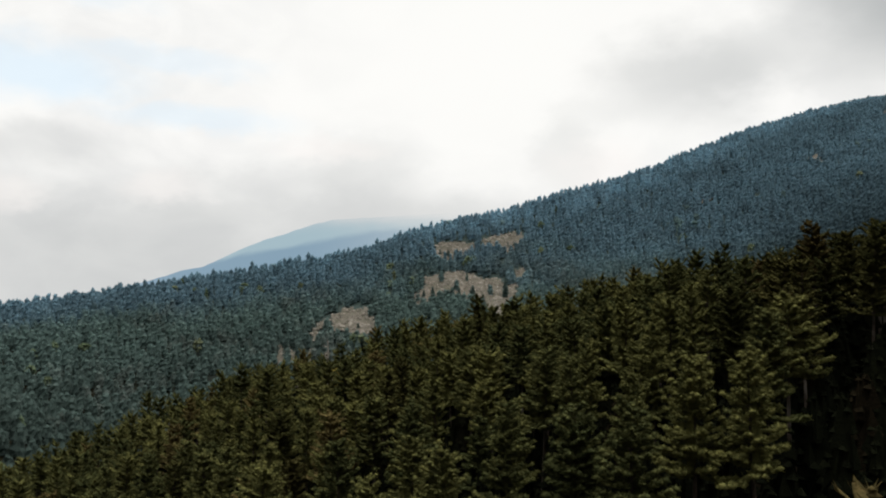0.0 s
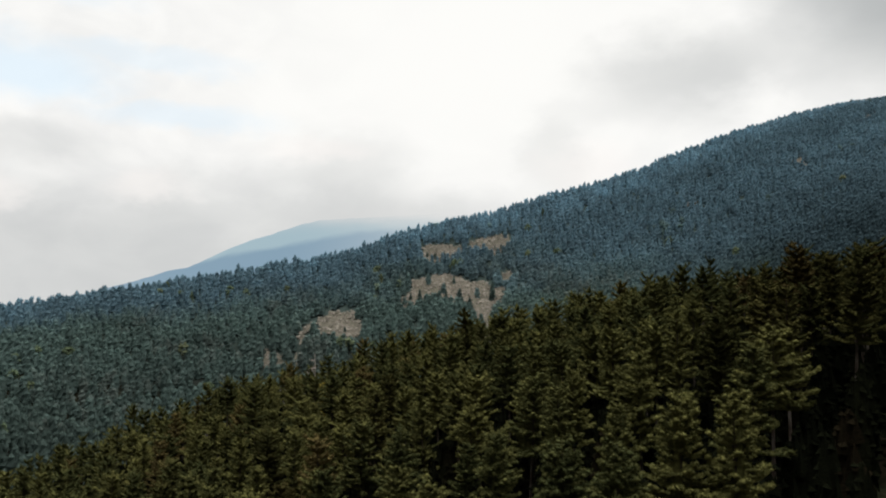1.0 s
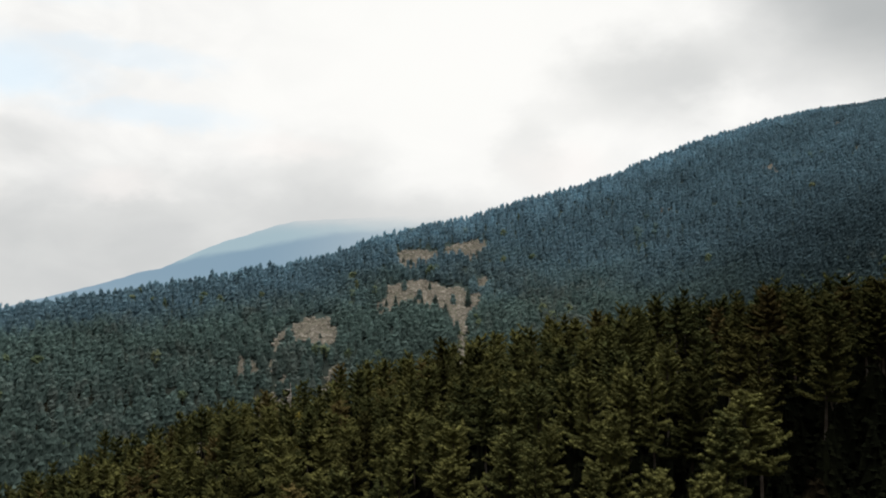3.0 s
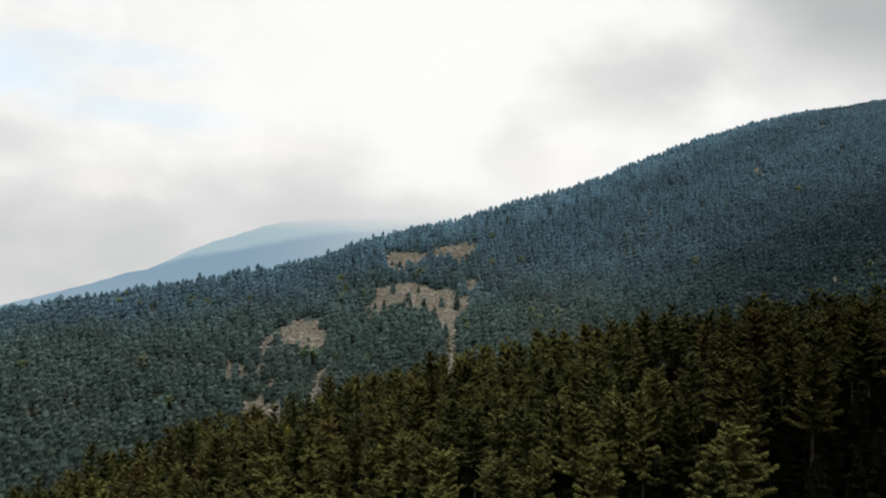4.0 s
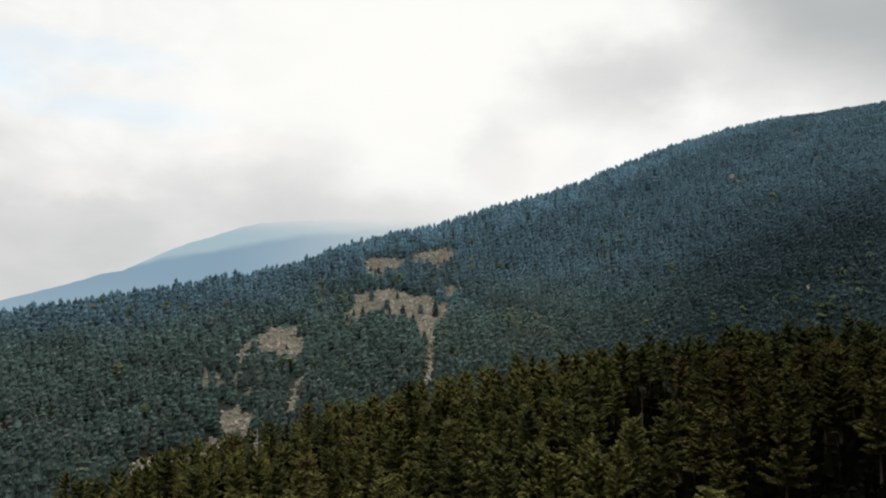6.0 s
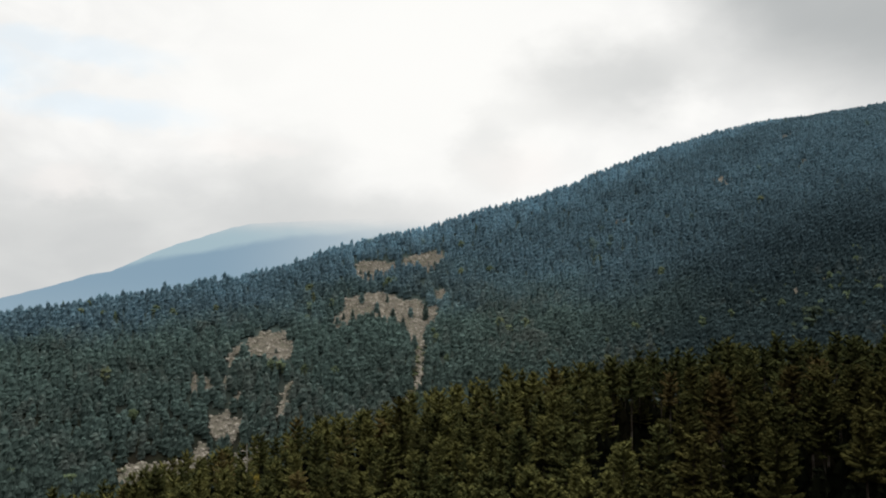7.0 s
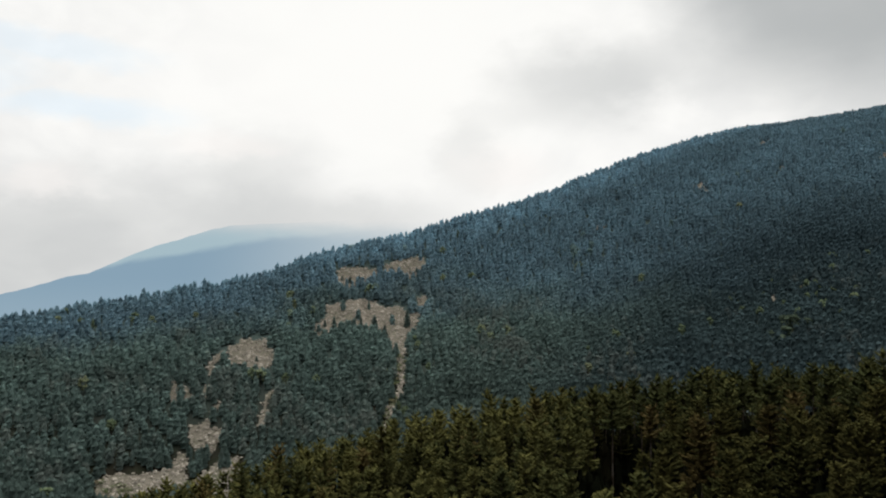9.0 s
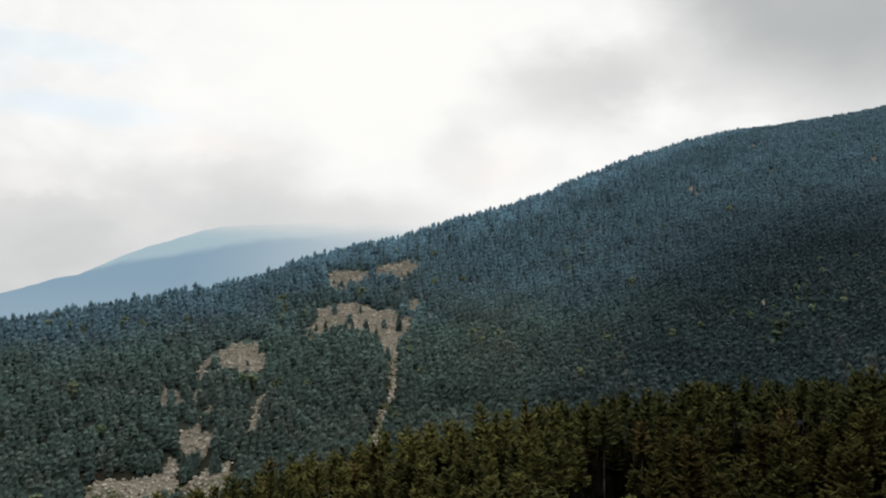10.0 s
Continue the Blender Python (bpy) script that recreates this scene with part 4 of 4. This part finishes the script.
def build_far_woods():
    r = np.random.default_rng(3)
    high_up = lambda x, y: np.hypot(x, y) + 30 * np.sin(x / 37) * np.sin(y / 29) > 530
    upper = crowd([q[:2] for q in LONE + PALE], -600, 800, 325, 920, 2.32, 110000, 21, lambda x, y: fan(x, y) & high_up(x, y))
    upper = np.concatenate([upper, crowd([q[:2] for q in LONE + PALE], -420, 420, 325, 600, 2.95, 40000, 23, lambda x, y: fan(x, y) & ~high_up(x, y))])
    lower = crowd([], -260, 330, 148, 325, 3.1, 16000, 22, fan)
    p = np.concatenate([upper, lower])
    x, y, n = p[:, 0], p[:, 1], len(p)
    mix_noise = noise_at(x, y, 55, 4.0) + 0.35 * noise_at(x, y, 14, 6.0)
    valley = ease(-y, -340, -290) * ease(-x, 60, 120)
    leafy = (mix_noise + r.normal(0, 0.28, n)) > 1.0 - 0.55 * valley
    tall = (9.3 + 1.5 * noise_at(x, y, 26, 2.0) + 1.3 * noise_at(x, y, 9, 5.0)) * r.uniform(0.74, 1.18, n)
    # distance haze painted into the tree colours: bluer far off, paler at the crest
    below = np.maximum(crest_line(np.clip(x, -420, 700)) - y, 0)
    tall = tall * (1 + 0.2 * (1 - ease(below, 0, 26)) * r.random(n))
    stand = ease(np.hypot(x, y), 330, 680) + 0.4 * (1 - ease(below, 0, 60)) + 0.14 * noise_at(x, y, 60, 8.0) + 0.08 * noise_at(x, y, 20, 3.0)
    # shade painted into the tree colours on the lower east side
    painted_shade = ease(x / y, 0.14, 0.5) * ease(below, 90, 300) * (1 - ease(np.hypot(x, y), 600, 800))
    for name, mask, shapes, mat, width, label in (("hillside_forest", ~leafy, CONIFERS, HAZED_FAR_NEEDLES, 0.295, "dense conifer forest over the far hillside, its colours hazed blue-green"), ("hillside_broadleaf_trees", leafy, BROADLEAVES, HAZED_FAR_LEAVES, 0.34, "scattered pale green and yellowing broadleaf trees")):
        ax, ay, h, blue, old = x[mask], y[mask], tall[mask], stand[mask], painted_shade[mask]
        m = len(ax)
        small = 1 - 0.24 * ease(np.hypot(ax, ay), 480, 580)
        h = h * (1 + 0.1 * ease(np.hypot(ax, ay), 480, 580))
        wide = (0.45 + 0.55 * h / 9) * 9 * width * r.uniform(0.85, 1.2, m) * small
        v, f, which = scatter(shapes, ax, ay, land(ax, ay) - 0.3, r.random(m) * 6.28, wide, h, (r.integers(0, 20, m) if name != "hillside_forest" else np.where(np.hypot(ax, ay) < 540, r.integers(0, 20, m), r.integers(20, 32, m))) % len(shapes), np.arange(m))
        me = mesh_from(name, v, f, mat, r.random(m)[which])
        for key, values in (("stand", blue), ("painted_shade", old)):
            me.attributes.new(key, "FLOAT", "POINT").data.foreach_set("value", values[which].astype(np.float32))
        tagged(new(name, me), label, "forest", kind="stuff")


build_far_woods()


def hill_tree(kind, x, y, high, crown, mat, wide, stand, label, category, group, r):
    """One tree of the far slope that can be told from the rest: a stem and its crown."""
    tree = new(kind)
    tree.location = (x, y, float(land(x, y)) - 0.2)
    turn = np.arange(6) * math.pi / 3
    stem = np.concatenate([np.stack([q * np.cos(turn), q * np.sin(turn), np.full(6, z)], 1) for z, q in ((0.0, 0.02 * high), (0.5 * high, 0.012 * high), (0.85 * high, 0.004 * high))])
    a = np.arange(6)
    n = (a + 1) % 6
    sides = np.concatenate([np.stack([a + i, n + i, n + i + 6, a + i + 6], 1) for i in (0, 6)])
    part("trunk", mesh_from("hill_trunk", stem, sides, PINE_BARK, smooth_faces=True), tree)
    v, f = crown
    c, d = math.cos(r.random() * 6.28), math.sin(r.random() * 6.28)
    v = np.stack([(v[:, 0] * c - v[:, 1] * d) * wide, (v[:, 0] * d + v[:, 1] * c) * wide, v[:, 2] * high], 1)
    me = mesh_from("hill_crown", v, f, mat, np.full(len(v), r.random()))
    me.attributes.new("stand", "FLOAT", "POINT").data.foreach_set("value", np.full(len(v), stand, np.float32))
    part("crown", me, tree)
    return tagged(tree, label, category, group)


def build_single_hill_trees():
    r = np.random.default_rng(52)
    for k, (x, y, high) in enumerate(LONE):
        young = high < 7
        hill_tree("conifer_tree", x, y, high, bushy_conifer(300 + k), HAZED_FAR_NEEDLES, high * r.uniform(0.20, 0.26), 0.15, "small young conifer growing on the bare scree" if young else "tall dark green conifer at the rim of the scree", "conifer tree", "conifers on the scree", r)
    thicket = [(r.normal(285, 30), r.normal(430, 22)) for _ in range(26)]
    for k, (x, y) in enumerate(PALE + thicket):
        high = r.uniform(8.6, 10.8) if k < len(PALE) else r.uniform(5.5, 9.0)
        hill_tree("broadleaf_tree", x, y, high, far_broadleaf(340 + k, 26), HAZED_FAR_LEAVES, high * r.uniform(0.26, 0.33), r.uniform(0.05, 0.5) if k < len(PALE) else 0.0, "pale yellow-green broadleaf tree among dark conifers on the hillside", "broadleaf tree", "broadleaf trees on the hillside", r)


build_single_hill_trees()


def build_shrubs():
    """Low green bushes over the bottom of the scree and along its chute."""
    r = np.random.default_rng(41)
    n = 220
    x, y = r.uniform(-125, -50, n), r.uniform(368, 390, n)
    k = r.random(170)
    x, y = np.concatenate([x, 12 + 23 * k + r.normal(0, 2.4, 170)]), np.concatenate([y, 340 + 118 * k + r.normal(0, 3, 170)])
    x, y = np.concatenate([x, r.normal(-93, 10, 110)]), np.concatenate([y, r.normal(373, 6, 110)])
    n = len(x)
    h = r.uniform(1.0, 3.2, n)
    bushes = [far_broadleaf(150 + k, 10) for k in range(5)]
    v, f, t = scatter(bushes, x, y, land(x, y) + 0.4, r.random(n) * 6.28, h * r.uniform(0.45, 0.75, n), h, r.integers(0, len(bushes), n), r.random(n))
    tagged(new("hillside_shrubs", mesh_from("hillside_shrubs", v, f, SHRUB_LEAVES, t)), "low green bushes at the foot of the scree", "shrubs", kind="stuff")


build_shrubs()


def build_yellow_tree():
    x, y, tip = YELLOW_TREE
    foot = float(land(x, y)) - 0.2
    high = tip - foot
    r = np.random.default_rng(31)
    tree = new("broadleaf_tree")
    tree.location = (x, y, foot)
    wood_v, wood_f, leaves = [], [], []

    def limb(a, b, r0, r1):
        u = np.cross(b - a, (0.3, 0.8, 0.1))
        u /= np.linalg.norm(u)
        w = np.cross(b - a, u)
        w /= np.linalg.norm(w)
        base = len(wood_v)
        for q, rad in ((a, r0), (b, r1)):
            for k in range(5):
                g = 2 * math.pi * k / 5
                wood_v.append(q + rad * (math.cos(g) * u + math.sin(g) * w))
        for k in range(5):
            n = (k + 1) % 5
            wood_f.extend([(base + k, base + n, base + 5 + n), (base + k, base + 5 + n, base + 5 + k)])

    limb(np.zeros(3), np.array([0.1, 0.05, high * 0.55]), 0.17, 0.09)
    limb(np.array([0.1, 0.05, high * 0.55]), np.array([0.0, 0.1, high * 0.95]), 0.09, 0.02)
    for i in range(26):
        z = high * r.uniform(0.42, 0.92)
        g = r.random() * 6.28
        long = 2.3 * math.sqrt(max(0.05, 1 - ((z / high - 0.62) / 0.42) ** 2)) * r.uniform(0.7, 1.1)
        a, b = np.array([0.08, 0.06, z - 0.5]), np.array([long * math.cos(g), long * math.sin(g), z + 0.4 * long])
        limb(a, b, 0.04, 0.01)
        for _ in range(34):
            c = a + (b - a) * r.uniform(0.35, 1.05) + r.normal(0, 0.34, 3)
            leaves.extend(c + r.normal(0, 0.17, (3, 3)))
    part("trunk", mesh_from("broadleaf_trunk", np.array(wood_v), np.array(wood_f), PINE_BARK, smooth_faces=True), tree, "slender grey trunk and boughs")
    part("crown", mesh_from("broadleaf_crown", np.array(leaves), np.arange(len(leaves)).reshape(-1, 3), AUTUMN_LEAVES), tree, "yellow autumn leaves")
    tagged(tree, "small broadleaf tree with yellow autumn leaves among the pines", "tree")


def build_dead_tree():
    x, y, tip = DEAD_TREE
    foot = float(land(x, y)) - 0.2
    high = tip - foot
    r = np.random.default_rng(32)
    tree = new("dead_tree")
    tree.location = (x, y, foot)
    v, f = [], []

    def limb(a, b, r0, r1, sides=5):
        u = np.cross(b - a, (0.3, 0.8, 0.1))
        u /= np.linalg.norm(u)
        w = np.cross(b - a, u)
        w /= np.linalg.norm(w)
        base = len(v)
        for q, rad in ((a, r0), (b, r1)):
            for k in range(sides):
                g = 2 * math.pi * k / sides
                v.append(q + rad * (math.cos(g) * u + math.sin(g) * w))
        for k in range(sides):
            n = (k + 1) % sides
            f.extend([(base + k, base + n, base + sides + n), (base + k, base + sides + n, base + sides + k)])

    knots = [np.array([r.normal(0, 0.07), r.normal(0, 0.07), high * s]) for s in np.linspace(0, 1, 8)]
    girth = np.linspace(0.15, 0.05, 8)
    for a, b, r0, r1 in zip(knots, knots[1:], girth, girth[1:]):
        limb(a, b, r0, r1, 7)
    part("trunk", mesh_from("dead_trunk", np.array(v), np.array(f), DEAD_WOOD, smooth_faces=True), tree)
    for i in range(26):
        v, f = [], []
        s = r.uniform(0.42, 0.97)
        a = np.array([0, 0, high * s])
        g, long = i * 2.4 + r.normal(0, 0.3), (1.9 - 1.5 * (s - 0.4) / 0.6) * r.uniform(0.6, 1.15)
        b = a + np.array([long * math.cos(g), long * math.sin(g), long * r.uniform(-0.45, 0.1)])
        limb(a, b, 0.055, 0.022, 4)
        for _ in range(3):
            c = a + (b - a) * r.uniform(0.4, 0.9)
            limb(c, c + r.normal(0, 0.3, 3), 0.035, 0.015, 3)
        part("branch", mesh_from("dead_branch", np.array(v), np.array(f), DEAD_WOOD), tree, "bare drooping grey bough")
    tagged(tree, "bare grey dead tree standing at the edge of the pines", "dead tree")


build_yellow_tree()
build_dead_tree()


def build_clearing():
    """A patch of autumn grass among the pines."""
    xs, ys = np.arange(-14, 10.1, 0.6), np.arange(-24, 10.1, 0.6)
    gx, gy = np.meshgrid(xs, ys)
    keep = glade(gx + CLEARING[0], gy + CLEARING[1], 1.15 + 0.5 * noise_at(gx, gy, 2.5, 1.0).reshape(gx.shape))
    cells = keep[:-1, :-1] & keep[1:, 1:] & keep[1:, :-1] & keep[:-1, 1:]
    i = np.arange(gx.size).reshape(gx.shape)
    quads = np.stack([i[:-1, :-1], i[:-1, 1:], i[1:, 1:], i[1:, :-1]], -1)[cells]
    wx, wy = gx + CLEARING[0], gy + CLEARING[1]
    places = np.stack([wx, wy, land(wx, wy) + 0.7 + 0.12 * noise_at(wx, wy, 1.2).reshape(gx.shape)], -1).reshape(-1, 3)
    used, quads = np.unique(quads, return_inverse=True)
    ob = new("grass_clearing", mesh_from("grass_clearing", places[used], quads.reshape(-1, 4), MEADOW, smooth_faces=True))
    tagged(ob, "small clearing of brown and green autumn grass", "clearing", kind="structure")


build_clearing()
